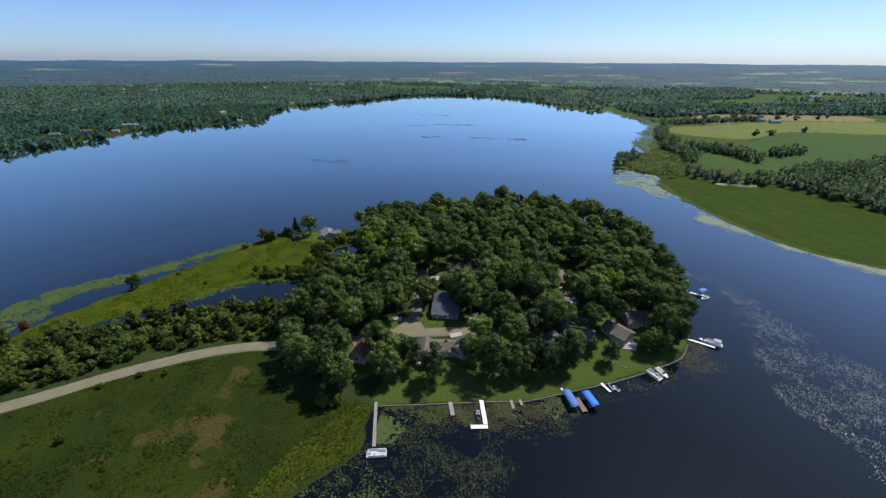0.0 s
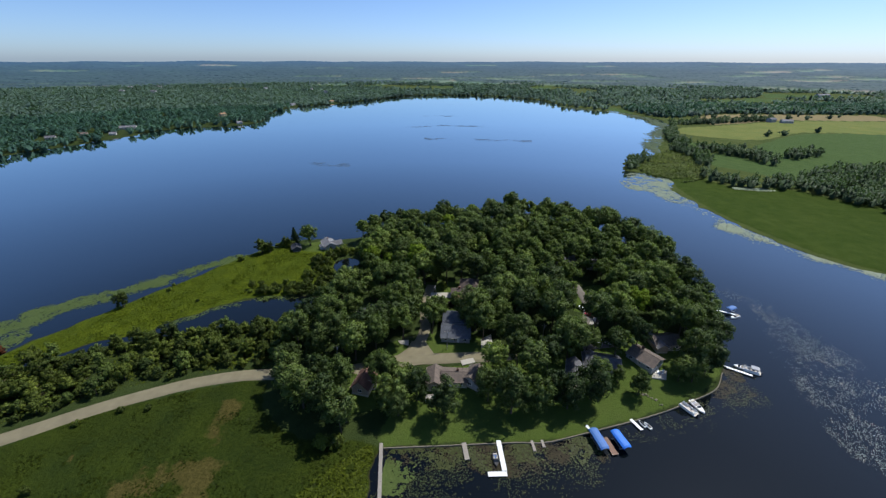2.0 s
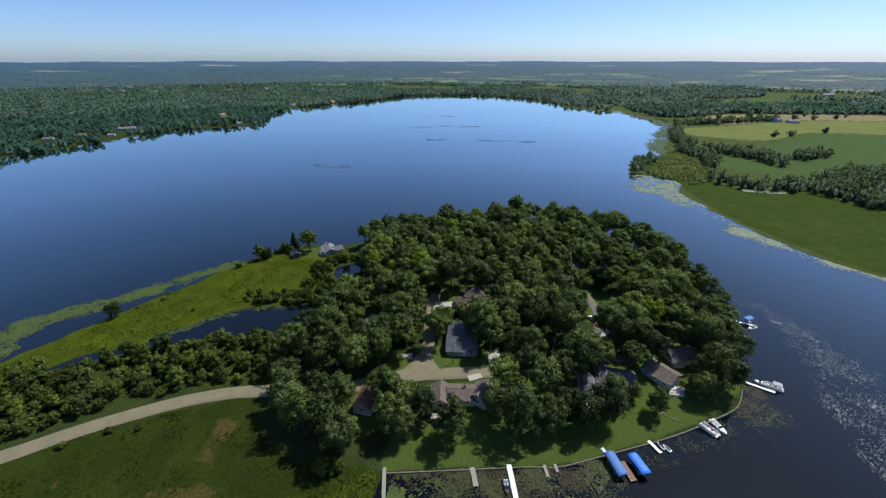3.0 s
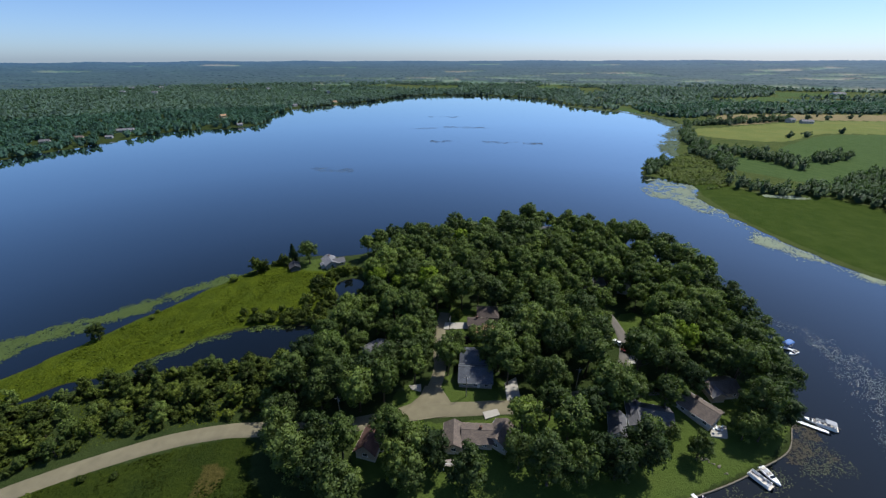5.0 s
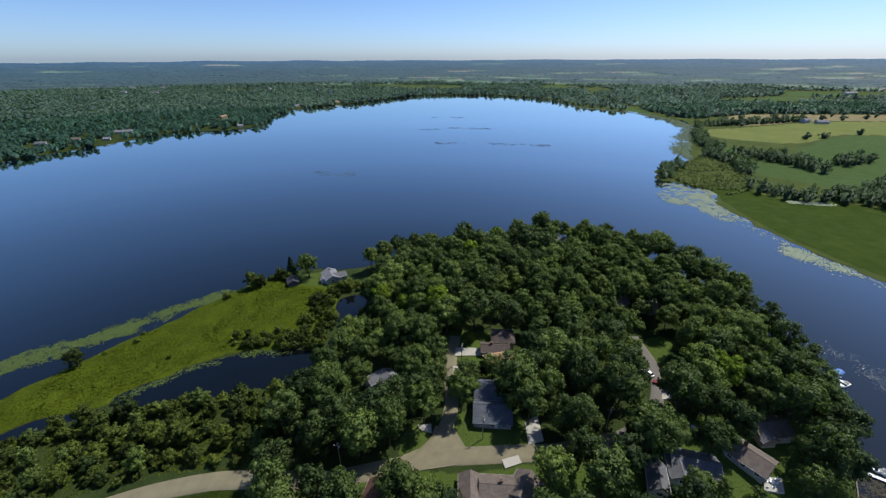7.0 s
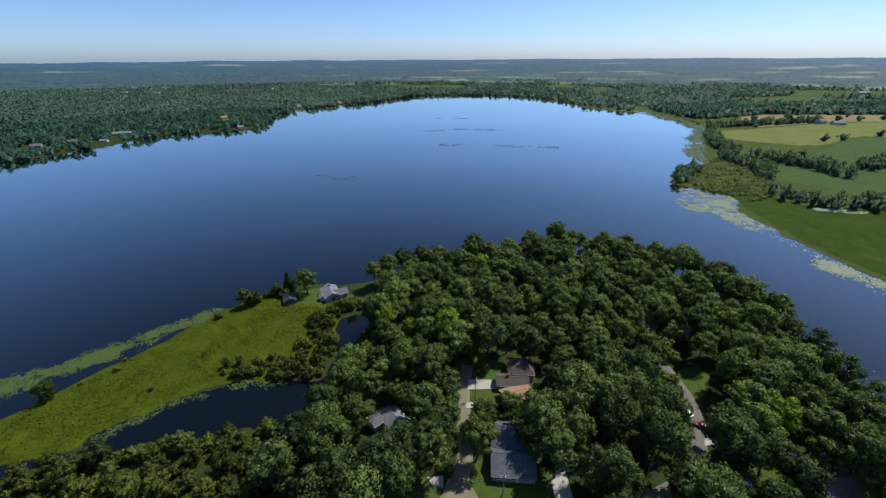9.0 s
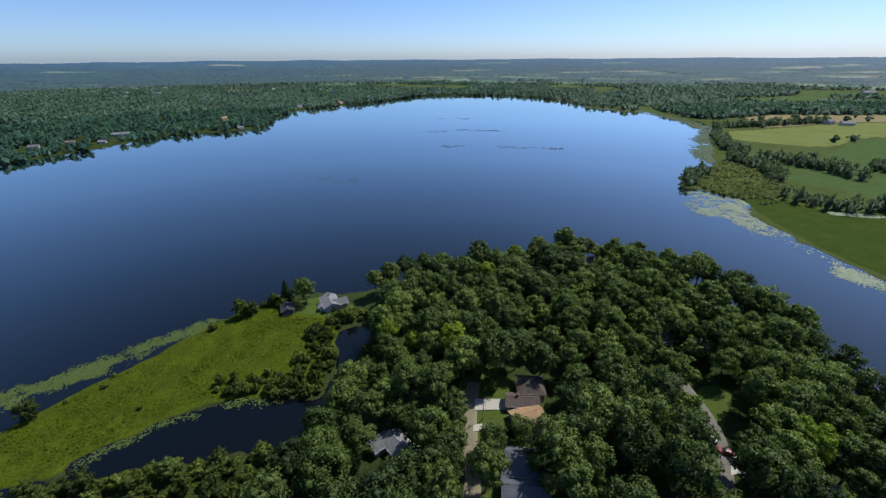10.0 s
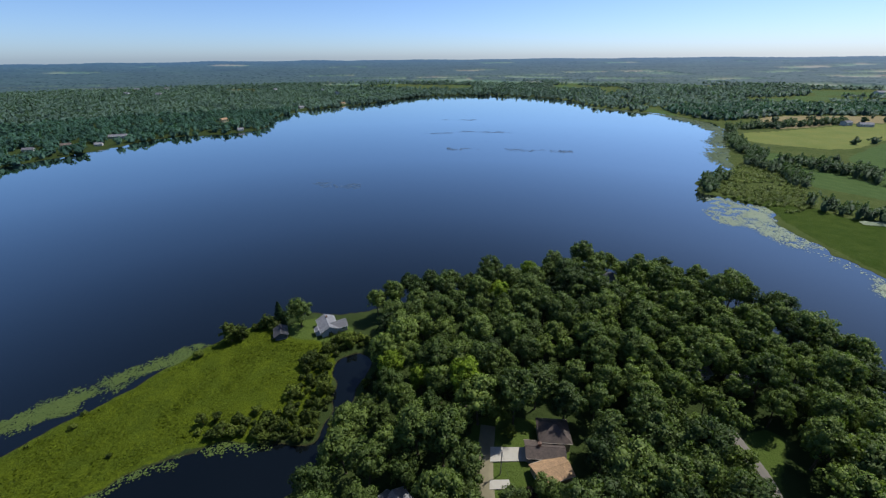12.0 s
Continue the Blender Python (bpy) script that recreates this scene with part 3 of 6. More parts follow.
def ground():
    """One sheet from under the docks to the horizon, finest on the point."""
    cx, cy, na = -25.0, 165.0, 700
    r = [0.5]
    while r[-1] < 5150:
        r.append(r[-1] + (1.5 if r[-1] < 190 else r[-1] * 0.0215 - 2.5))
    r = np.array(r)
    a = np.arange(na) * 2 * np.pi / na
    x, y = cx + np.outer(r, np.cos(a)), cy + np.outer(r, np.sin(a))
    sd = land(x, y)
    z = height(x, y, sd)
    nr = len(r)
    idx = np.arange(nr * na).reshape(nr, na)
    f = np.stack([idx[:-1], idx[1:], np.roll(idx, -1, 1)[1:], np.roll(idx, -1, 1)[:-1]], -1).reshape(-1, 4)
    me = raw_mesh("ground", np.stack([x, y, z], -1).reshape(-1, 3), f, M["ground"])
    me.shade_smooth()
    soft = lambda poly, w=3.0: np.clip(0.5 + inside(poly, x, y) / (2 * w), 0, 1)
    wild = rough(x, y, 260, 21) + 0.6 * rough(x, y, 120, 22)
    outer = (np.hypot(x, y - 150) > 1500) | ((x > 300) & (y > 950))
    patch = rough(x, y * 0.45, 170, 31)
    wx, wy = x + 7 * rough(x, y, 13, 61) + 3 * rough(x, y, 4.5, 62), y + 7 * rough(x, y, 13, 63) + 3 * rough(x, y, 4.5, 64)
    covers = dict(
        pasture=np.where((x > 140) & (y > 120) | outer, 1.0, 0.0),
        lawn=np.maximum.reduce([soft(p, 2) for p in (LAWN, YARD, YARD_SOUTH, YARD_NORTH, YARD_WEST, YARD_EAST, YARD_SHORE)]),
        marsh=np.clip(0.5 + (inside(MARSH, x, y) + 2.0) / 4, 0, 1), meadow=soft(MEADOW, 2.5),
        dry=np.maximum.reduce([np.clip(1.0 - np.hypot((wx - px) / a_, (wy - py) / b_), 0, 0.8) for px, py, a_, b_ in ((-91, 103, 9, 11), (-92, 86, 16, 13), (-88, 74, 9, 7), (-112, 68, 16, 4), (-70, 60, 14, 6), (-93, 131, 9, 4), (-128, 82, 7, 3))]),
        reed=soft(REEDS, 3), crop=np.maximum(np.maximum(soft(CROPS[0], 3), soft(CROPS[1], 3)), np.where(outer & (wild > 0.45) & (patch > 0.35) | (in_fields(x, y) > 0) & (x > -1200), 1, 0)),
        hay=soft(HAY, 3), straw=np.maximum(soft(STRAW, 3), np.where(outer & (x < -900) & (wild > 0.5) & (rough(x, y, 90, 33) > 0.2) | (in_fields(x, y) > 0) & (x < -1200), 1, 0)))
    for name, val in covers.items():
        at = me.attributes.new(name, "FLOAT", "POINT")
        at.data.foreach_set("value", val.astype(np.float32).ravel())
    return tagged(new("ground", me), "low green point of land and far countryside round a lake", "ground", kind="structure")


def water():
    n, rad = 96, 5100.0
    g = Geo()
    g.poly([(rad * math.cos(2 * math.pi * i / n), 150 + rad * math.sin(2 * math.pi * i / n), 0) for i in range(n)])
    return tagged(new("water", g.mesh("water", M["water"])), "calm dark blue lake water with faint wind ripples", "lake", kind="structure")


def roads():
    for name, (_, width, mat) in ROADS.items():
        line = ROAD_LINES[name]
        d = np.gradient(line, axis=0)
        d /= np.linalg.norm(d, axis=1, keepdims=True)
        nrm = np.stack([-d[:, 1], d[:, 0]], 1)
        s = np.arange(len(line))
        z = height(line[:, 0], line[:, 1])
        z = np.convolve(np.pad(z, 3, mode="edge"), np.ones(7) / 7, "valid") + 0.16
        z = np.maximum(z, 0.6) + {"road": 0.0, "lane": 0.012, "east_lane": 0.008}[name]
        cols = []
        for k, u in enumerate((-0.56, -0.5, -0.2, 0.2, 0.5, 0.56)):
            w = u * width * (1 + 0.05 * rough(s * 1.0, s * 0 + k, 3, 40 + k))
            cols.append(np.stack([line[:, 0] + nrm[:, 0] * w, line[:, 1] + nrm[:, 1] * w, z + (0.05 if abs(u) < 0.3 else -0.35 if abs(u) > 0.52 else 0.0)], 1))
        v = np.stack(cols, 1)
        idx = np.arange(v.shape[0] * 6).reshape(-1, 6)
        f = np.stack([idx[:-1, :-1], idx[:-1, 1:], idx[1:, 1:], idx[1:, :-1]], -1).reshape(-1, 4)[:, ::-1]
        me = raw_mesh(name, v.reshape(-1, 3), f, M[mat])
        me.shade_smooth()
        tagged(new(name, me), {"road": "pale gravel road curving past a rough meadow", "lane": "narrow worn pale lane between the houses", "east_lane": "narrow asphalt lane under trees"}[name], "road", kind="structure")


ground()
water()
roads()


# ---- trees ----
def sprays(rng, pos, nrm, size, flat=0.75):
    """Leaf sprays: one bent four-cornered blade at each place, facing roughly along nrm."""
    n = len(pos)
    nn = nrm * flat + rng.normal(0, 0.5, (n, 3)) + [0, 0, 0.15]
    nn /= np.linalg.norm(nn, axis=1, keepdims=True)
    t = np.cross(nn, rng.normal(0, 1, (n, 3)))
    t /= np.linalg.norm(t, axis=1, keepdims=True)
    b = np.cross(nn, t)
    s = (size * rng.uniform(0.5, 1.5, n))[:, None]
    droop = nn * s * rng.uniform(-0.25, 0.35, (n, 1))
    q = np.stack([pos - t * s * 0.55, pos - b * s * 0.42 + droop, pos + t * s * 0.6, pos + b * s * 0.38 + droop], 1)
    return q.reshape(-1, 3)


def crown_points(rng, rad, tall, base, lobes, count, low=-0.35):
    """Places and outward directions on the outside of an uneven, lobed crown."""
    c = rng.normal(0, 1, (lobes * 8, 3))
    c /= np.linalg.norm(c, axis=1, keepdims=True)
    c = c[c[:, 2] > low][:lobes]
    k = rng.uniform(0.42, 0.92, (len(c), 1))
    cen = c * k * np.array([rad, rad, tall * 0.5]) + rng.normal(0, 0.05 * rad, (len(c), 3))
    r = rad * rng.uniform(0.14, 0.31, len(c)) * (1.25 - 0.5 * k[:, 0])
    pick = rng.choice(len(cen), count * 4, p=r ** 2 / (r ** 2).sum())
    d = rng.normal(0, 1, (count * 4, 3))
    d /= np.linalg.norm(d, axis=1, keepdims=True)
    p = cen[pick] + d * (r[pick] * rng.uniform(0.75, 1.22, len(pick)))[:, None] * np.array([1, 1, 0.85])
    keep = np.ones(len(p), bool)
    for q, rr in zip(cen, r):
        keep &= np.linalg.norm(p - q, axis=1) > rr * 0.7
    keep &= d[:, 2] > -0.7
    p, d = p[keep][:count], d[keep][:count]
    cen, r = np.vstack([cen, [[0, 0, -0.05 * tall]]]), np.append(r, rad * 0.52)
    return p + [0, 0, base], d, cen + [0, 0, base], r


def core(cen, r, k=0.72):
    """Closed inner masses that keep a crown from being seen through."""
    g = (1 + 5 ** 0.5) / 2
    iv = np.array([(-1, g, 0), (1, g, 0), (-1, -g, 0), (1, -g, 0), (0, -1, g), (0, 1, g), (0, -1, -g), (0, 1, -g), (g, 0, -1), (g, 0, 1), (-g, 0, -1), (-g, 0, 1)]) / math.hypot(1, g)
    it = np.array([(0, 11, 5), (0, 5, 1), (0, 1, 7), (0, 7, 10), (0, 10, 11), (1, 5, 9), (5, 11, 4), (11, 10, 2), (10, 7, 6), (7, 1, 8), (3, 9, 4), (3, 4, 2), (3, 2, 6), (3, 6, 8), (3, 8, 9), (4, 9, 5), (2, 4, 11), (6, 2, 10), (8, 6, 7), (9, 8, 1)])
    v = (cen[:, None] + iv[None] * (r * k)[:, None, None]).reshape(-1, 3)
    f = (np.arange(len(cen))[:, None, None] * 12 + it[None]).reshape(-1, 3)
    return v, f, np.tile(iv, (len(cen), 1))


def shade_along(me, normals):
    """Shades leaf sprays by the side of the crown that they sit on."""
    n = normals / np.linalg.norm(normals, axis=1, keepdims=True)
    me.attributes.new("custom_normal", "FLOAT_VECTOR", "POINT").data.foreach_set("vector", n.astype(np.float32).ravel())
    return me


def spray_normals(rng, d, outward, wild=0.26):
    """One shading direction for each spray, four times over for its corners."""
    return np.repeat(d * 0.6 + outward * 0.5 + rng.normal(0, wild, d.shape), 4, axis=0)


def leafy(name, sp, sn, cv, cf, cn, material):
    """Sprays and inner masses in one crown mesh of triangles."""
    n = len(sp) // 4
    q = np.arange(n * 4).reshape(n, 4)
    tri = np.concatenate([q[:, [0, 1, 2]], q[:, [0, 2, 3]], cf + n * 4])
    return shade_along(raw_mesh(name, np.vstack([sp, cv]), tri, material), np.vstack([sn, cn]))


def unit(v):
    return v / np.maximum(np.linalg.norm(v, axis=1, keepdims=True), 1e-6)


def trunk_mesh(rng, tall, girth, spread_):
    g = Geo()
    lean = rng.normal(0, 0.03, 2)
    top = (lean[0] * tall, lean[1] * tall, tall * 0.62)
    g.tube((0, 0, -0.6), (0, 0, 0.5), girth * 1.5, girth, 8)
    g.tube((0, 0, 0.5), top, girth, girth * 0.45, 8)
    for i in range(6):
        a = i * 2.4 + rng.uniform(0, 0.6)
        z = tall * rng.uniform(0.28, 0.55)
        k = z / (tall * 0.62)
        s = (top[0] * k, top[1] * k, z)
        e = (s[0] + math.cos(a) * spread_ * 0.6, s[1] + math.sin(a) * spread_ * 0.6, z + tall * rng.uniform(0.15, 0.28))
        g.tube(s, e, girth * 0.4, girth * 0.12, 5)
    return g.mesh("trunk", M["bark"], True)


def make_tree(seed, rad, tall, count, size, mat="leaf", lobes=26, low=-0.35, category="tree", name="broadleaf_tree", label="", trunk=True, share=0.80):
    rng = np.random.default_rng(seed)
    crown_h = tall * share
    p, d, cen, r = crown_points(rng, rad, crown_h, tall - crown_h * 0.5, int(lobes * 1.7), count, low)
    sp = sprays(rng, p, d, size)
    sn = spray_normals(rng, d, unit(p - [0, 0, tall - crown_h * 0.6]))
    big = np.argsort(-r)[:26]
    cv, cf, cn = core(cen[big], r[big])
    root = thing(name, label, category)
    part("crown", leafy("crown", sp, sn, cv, cf, cn, M[mat]), None, root)
    if trunk:
        part("trunk", trunk_mesh(rng, tall, 0.035 * rad + 0.12, rad), None, root)
    return root


def make_fir(seed, rad, tall, count):
    rng = np.random.default_rng(seed)
    h = rng.uniform(0.06, 1, count) ** 1.0
    a = rng.uniform(0, 2 * np.pi, count)
    rr = rad * (1 - h) ** 0.8 * (0.72 + 0.28 * np.cos(h * 60)) * rng.uniform(0.8, 1.05, count)
    p = np.stack([rr * np.cos(a), rr * np.sin(a), h * tall], 1)
    d = np.stack([np.cos(a), np.sin(a), np.full(count, 0.35)], 1)
    sp = sprays(rng, p, d, 0.6)
    lev = np.linspace(0.12, 0.85, 9)
    cv, cf, cn = core(np.stack([0 * lev, 0 * lev, lev * tall], 1), rad * (1 - lev) ** 0.8 * 0.75 + 0.1, 0.9)
    root = thing("fir_tree", "dark narrow fir tree beside a small cottage", "tree")
    part("crown", leafy("crown", sp, spray_normals(rng, d, d), cv, cf, cn, M["leaf_fir"]), None, root)
    g = Geo()
    g.tube((0, 0, -0.5), (0, 0, tall * 0.9), 0.2, 0.04)
    part("trunk", g.mesh("trunk", M["bark"], True), None, root)
    return root


def scatter(rng, box, gap, test, limit=100000, tries=60000):
    """Places at least gap apart that pass the test, over the box x0, x1, y0, y1."""
    x0, x1, y0, y1 = box
    c = np.stack([rng.uniform(x0, x1, tries), rng.uniform(y0, y1, tries)], 1)
    c = c[test(c[:, 0], c[:, 1])]
    cell, kept = {}, []
    for p in c:
        i, j = int(p[0] // gap), int(p[1] // gap)
        if any((p[0] - q[0]) ** 2 + (p[1] - q[1]) ** 2 < gap * gap for a in (-1, 0, 1) for b in (-1, 0, 1) for q in cell.get((i + a, j + b), ())):
            continue
        cell.setdefault((i, j), []).append(p)
        kept.append(p)
        if len(kept) >= limit:
            break
    return np.array(kept)


# clearings in the grove: x, y, half width, half depth (the open side towards the south is part of them)
CLEAR = [(-38, 128, 9, 4), (-4, 137, 8, 4), (5, 146, 7, 6), (-24, 173, 6, 4), (-43, 113, 6, 9), (-30, 141, 8, 6), (-20, 139, 13, 7), (-34, 136, 6, 5), (48, 154, 8, 4), (-14, 146, 15, 9), (-14, 157, 8, 11), (-12, 127, 13, 7), (-44, 121, 5, 6), (-12, 182, 10, 9), (-8, 189, 8, 9), (-24, 186, 8, 6), (-22, 178, 8, 6), (-30, 186, 4, 8), (62, 142, 10, 8), (74, 153, 8, 8), (43, 139, 8, 7), (33, 133, 5, 7),
         (-49, 160, 6, 10), (30, 285, 6, 7), (50, 178, 4, 8), (53, 189, 8, 18), (-6, 176, 6, 6), (69, 162, 3, 5), (60, 223, 3, 3),
         (-28, 128, 6, 6), (-38, 142, 5, 5), (-51, 158, 7, 9), (44, 174, 6, 9), (50, 184, 7, 10), (56, 197, 6, 8), (70, 150, 7, 6), (-22, 176, 7, 6), (-44, 173, 5, 6)]


def clear_of(x, y, gap=0.0):
    ok = np.ones(np.shape(x), bool)
    for cx, cy, a, b in CLEAR:
        ok &= ((x - cx) / (a + gap)) ** 2 + ((y - cy) / (b + gap)) ** 2 > 1
    return ok


def near_roads(x, y):
    return np.minimum.reduce([off_line(l, x, y) for l in ROAD_LINES.values()])


def plant(kinds, places, rng, scales=(0.85, 1.2), group="", sink=0.0):
    """Sets one tree or shrub at each place, of a kind picked by chance."""
    z = height(places[:, 0], places[:, 1])
    for p, zz in zip(places, z):
        k = kinds[rng.integers(len(kinds))]
        s = rng.uniform(*scales)
        m = pose(p[0], p[1], max(zz, 0.0) - sink, 0, 0, rng.uniform(0, 360))
        ob = copy_thing(k, m)
        ob.matrix_basis = m @ Matrix.Diagonal((s, s, s * rng.uniform(0.9, 1.1), 1))
        if group:
            ob["group"] = group


def drop(kinds):
    for k in kinds:
        for o in (*k.children_recursive, k):
            bpy.data.objects.remove(o)


rng = np.random.default_rng(5)
LEAFY = "tall full-leaved green oak tree on the wooded point"
oaks = [make_tree(10 + i, r, h, int(n * 1.4), 0.54, "leaf", lobes, label=LEAFY) for i, (r, h, n, lobes) in enumerate(((6.4, 19, 2500, 46), (5.6, 18, 2100, 40), (5.2, 17, 1900, 36), (6.8, 18, 2600, 52), (5.6, 18.5, 2200, 42), (4.8, 15, 1700, 32)))]
maples = [make_tree(24 + i, r, h, int(n * 1.4), 0.53, "leaf_light", lobes, label="light green maple tree on the wooded point") for i, (r, h, n, lobes) in enumerate(((5.6, 17, 2200, 42), (5.0, 16, 1900, 36), (6.2, 18, 2500, 48)))]
limes = [make_tree(30 + i, r, h, 3300, 0.50, "leaf_lime", 36, label="bright yellow-green leafy tree among darker oaks") for i, (r, h) in enumerate(((5.4, 17), (4.8, 15)))]
plums = [make_tree(40, 4.2, 12, 2200, 0.48, "leaf_plum", 20, label="dark purple-leaved tree between green ones")]
shrubs = [make_tree(50 + i, r, h, int(n * 1.6), 0.33, "leaf_shrub", 18, -0.9, "shrub", "shrub", "rounded green waterside shrub", share=0.97) for i, (r, h, n) in enumerate(((2.0, 3.0, 620), (2.6, 4.2, 800), (1.5, 2.2, 420)))]
young = [make_tree(60 + i, r, h, int(n * 1.7), 0.38, "leaf_shrub", 26, -0.95, "tree", "young_tree", "light green young tree beside the marsh pond", share=0.97) for i, (r, h, n) in enumerate(((3.4, 8.5, 1200), (4.0, 10.0, 1400), (2.8, 7.0, 950)))]
young_pale = [make_tree(64 + i, r, h, n, 0.36, "leaf_light", 26, -0.95, "tree", "young_tree", "bright green young tree beside the marsh pond", share=0.95) for i, (r, h, n) in enumerate(((3.2, 8.0, 2000), (2.4, 9.5, 1800), (2.6, 6.0, 1500)))]
pale_willow = make_tree(70, 5.5, 13, 2900, 0.42, "leaf_light", 34, -0.9, "tree", "willow_tree", "pale green spreading willow at the water's edge")

lawn_oaks = [make_tree(20 + i, r, h, int(n * 1.4), 0.51, "leaf", lobes, -0.8, label="tall green oak tree at the edge of the shore lawn", share=0.94) for i, (r, h, n, lobes) in enumerate(((6.2, 17, 2500, 50), (5.4, 16, 2100, 44), (5.8, 18, 2300, 48)))]
# trees that stand alone or at the edge of the lawn, by place: x, y, size
EDGE = [(-55, 109, 1.05), (-64, 112, 1.1), (-72, 119, 1.15), (-76, 128, 0.9), (-60, 119, 1.1), (-33, 113, 1.05), (-30, 120, 0.95), (-24.5, 118.5, 0.85), (-30, 112, 0.8), (-14, 113, 1.1), (9, 117, 1.15), (1, 121, 0.9), (18, 119, 1.0), (25, 124, 0.85), (29, 121, 0.9),
        (38, 126, 1.05), (56, 130, 0.72), (42, 132, 0.75), (50, 135, 0.5), (-4.4, 159.5, 1.15), (-7.2, 164.5, 1.15), (-13, 172, 0.7), (-23.6, 162.5, 0.72), (-35, 159, 1.0), (-22, 167.5, 0.75), (6, 162, 0.9), (-46, 149, 1.15), (-51.5, 143.5, 1.1), (-59, 140, 1.1), (-41, 156, 1.0), (-33.5, 167, 0.85), (-35, 175, 1.05), (-66, 136, 1.0), (9.5, 151, 0.9), (15, 149, 1.0), (33, 152, 0.9), (80, 145, 1.15), (87, 152, 1.15), (74, 139, 0.7), (86, 144, 1.0), (79, 139, 0.75), (94, 164, 1.1), (98, 175, 1.2), (102, 187, 1.15), (104, 199, 1.1), (104, 212, 1.2), (102, 226, 1.1), (99, 240, 1.15)]
for x, y, s in EDGE:
    k = lawn_oaks[rng.integers(3)]
    m = pose(x, y, float(height(x, y)), 0, 0, rng.uniform(0, 360))
    tagged(copy_thing(k, m), group="lawn oaks").matrix_basis = m @ Matrix.Diagonal((s, s, s, 1))
LIME_AT = [(-37, 203, 1.25), (-53, 207, 1.0), (68, 174, 1.25), (-26, 263, 1.1), (-11, 287, 1.0), (-65, 211, 1.0), (72, 196, 0.9)]
for x, y, s in LIME_AT:
    m = pose(x, y, float(height(x, y)), 0, 0, rng.uniform(0, 360))
    copy_thing(limes[rng.integers(2)], m).matrix_basis = m @ Matrix.Diagonal((s, s, s, 1))
for x, y, s in ((-35, 219, 1.2), (-17, 172, 0.55)):
    m = pose(x, y, float(height(x, y)))
    copy_thing(plums[0], m).matrix_basis = m @ Matrix.Diagonal((s, s, s, 1))
taken = np.array([(x, y) for x, y, _ in EDGE + LIME_AT])


def grove_ok(x, y):
    free = np.min(np.hypot(x[:, None] - taken[None, :, 0], y[:, None] - taken[None, :, 1]), 1) > 7.0
    return (inside(GROVE, x, y) > 1.5) & clear_of(x, y, 1.5) & (off_line(ROAD_LINES["road"], x, y) > 5.0) & (near_roads(x, y) > 3.4) & free & ((inside(LAWN, x, y) < -2)) & (land(x, y) > 3)


G_ = scatter(rng, (-105, 115, 98, 310), 8.3, grove_ok, 290)
pale = (rough(G_[:, 0], G_[:, 1], 45, 83) + np.where(G_[:, 0] < -34, 0.45, np.where(G_[:, 0] > 36, 0.15, -0.25))) > 0.25
plant(oaks, G_[~pale], rng, (0.78, 1.22), "grove trees")
plant(maples, G_[pale], rng, (0.78, 1.22), "grove trees")

# the belt of young trees and shrubs between the road and the ponds
belt_ok = lambda x, y: (inside(BELT, x, y) > 0.5) & (land(x, y) > 0.8) & (near_roads(x, y) > 5.0)
plant(young + young_pale, scatter(rng, (-230, -80, 70, 165), 6.4, lambda x, y: belt_ok(x, y) & (rough(x, y, 14, 71) > -0.35) & (near_roads(x, y) > 8) & (inside(POND, x, y) < -5), 160), rng, (0.6, 1.2), "belt trees")
plant(shrubs, scatter(rng, (-230, -80, 70, 165), 2.9, lambda x, y: belt_ok(x, y) & (rough(x, y, 9, 72) > -0.45), 195), rng, (0.7, 1.5), "belt shrubs")
# shrubs along the ponds and the lake edge of the marsh
rim_ok = lambda x, y: (inside(POND, x, y) < -1.0) & (inside(POND, x, y) > -9) & (land(x, y) > 0.7) & (y > 176) & (x > -104)
plant(young, scatter(rng, (-110, -66, 176, 235), 4.6, lambda x, y: rim_ok(x, y) & (inside(GROVE, x, y) < 2), 30), rng, (0.4, 0.75), "pond trees")
plant(shrubs, scatter(rng, (-128, -84, 178, 240), 2.7, lambda x, y: (inside(POND, x, y) < -0.6) & (land(x, y) > 0.4) & (inside(POND, x, y) > -12 - 7 * rough(x, y, 12, 77)) & (x > -127) & (y > 182), 75), rng, (0.6, 1.3), "pond shrubs")
for kinds, x, y, s in ((young, -142, 229, 1.45), (young, -138, 231, 0.9), (young, -131, 240, 0.75), (shrubs, -132, 243, 1.4), (shrubs, -136, 238, 1.3), (shrubs, -126, 245, 1.2), (shrubs, -141, 233, 1.2), (young, -125, 187, 0.62), (young, -121, 189, 0.5), (shrubs, -150, 218, 1.1), (young, -180, 164, 1.05), (shrubs, -170, 186, 0.6), (shrubs, -176, 172, 0.5), (young, -96, 128.5, 0.3), (young, -129, 74.5, 0.42), (young, -22, 192.5, 0.75), (young, -26.5, 199, 1.25), (shrubs, -137, 97, 0.9), (shrubs, -52, 98, 1.5), (shrubs, -47.5, 98.5, 1.1),
                       (shrubs, -134, 240, 1.2), (shrubs, -130, 241, 1.1), (shrubs, -138, 233, 1.0), (shrubs, -127, 239, 1.2), (shrubs, -168, 180, 0.7), (shrubs, -146, 172, 0.5), (shrubs, -127, 104, 0.7), (shrubs, -118, 106, 0.5)):
    m = pose(x, y, float(height(x, y)), 0, 0, rng.uniform(0, 360))
    copy_thing(kinds[rng.integers(3)], m).matrix_basis = m @ Matrix.Diagonal((s, s, s, 1))
m = pose(-116, 242.5, float(height(-116, 242.5)))
shore_tree = make_tree(71, 6.2, 15.5, 3000, 0.42, "leaf_light", 44, -0.75, "tree", "shore_tree", "single round light green tree beside the shore cottage", share=0.86)
shore_tree.matrix_basis = m
m = pose(-47, 107.5, float(height(-47, 107.5)))
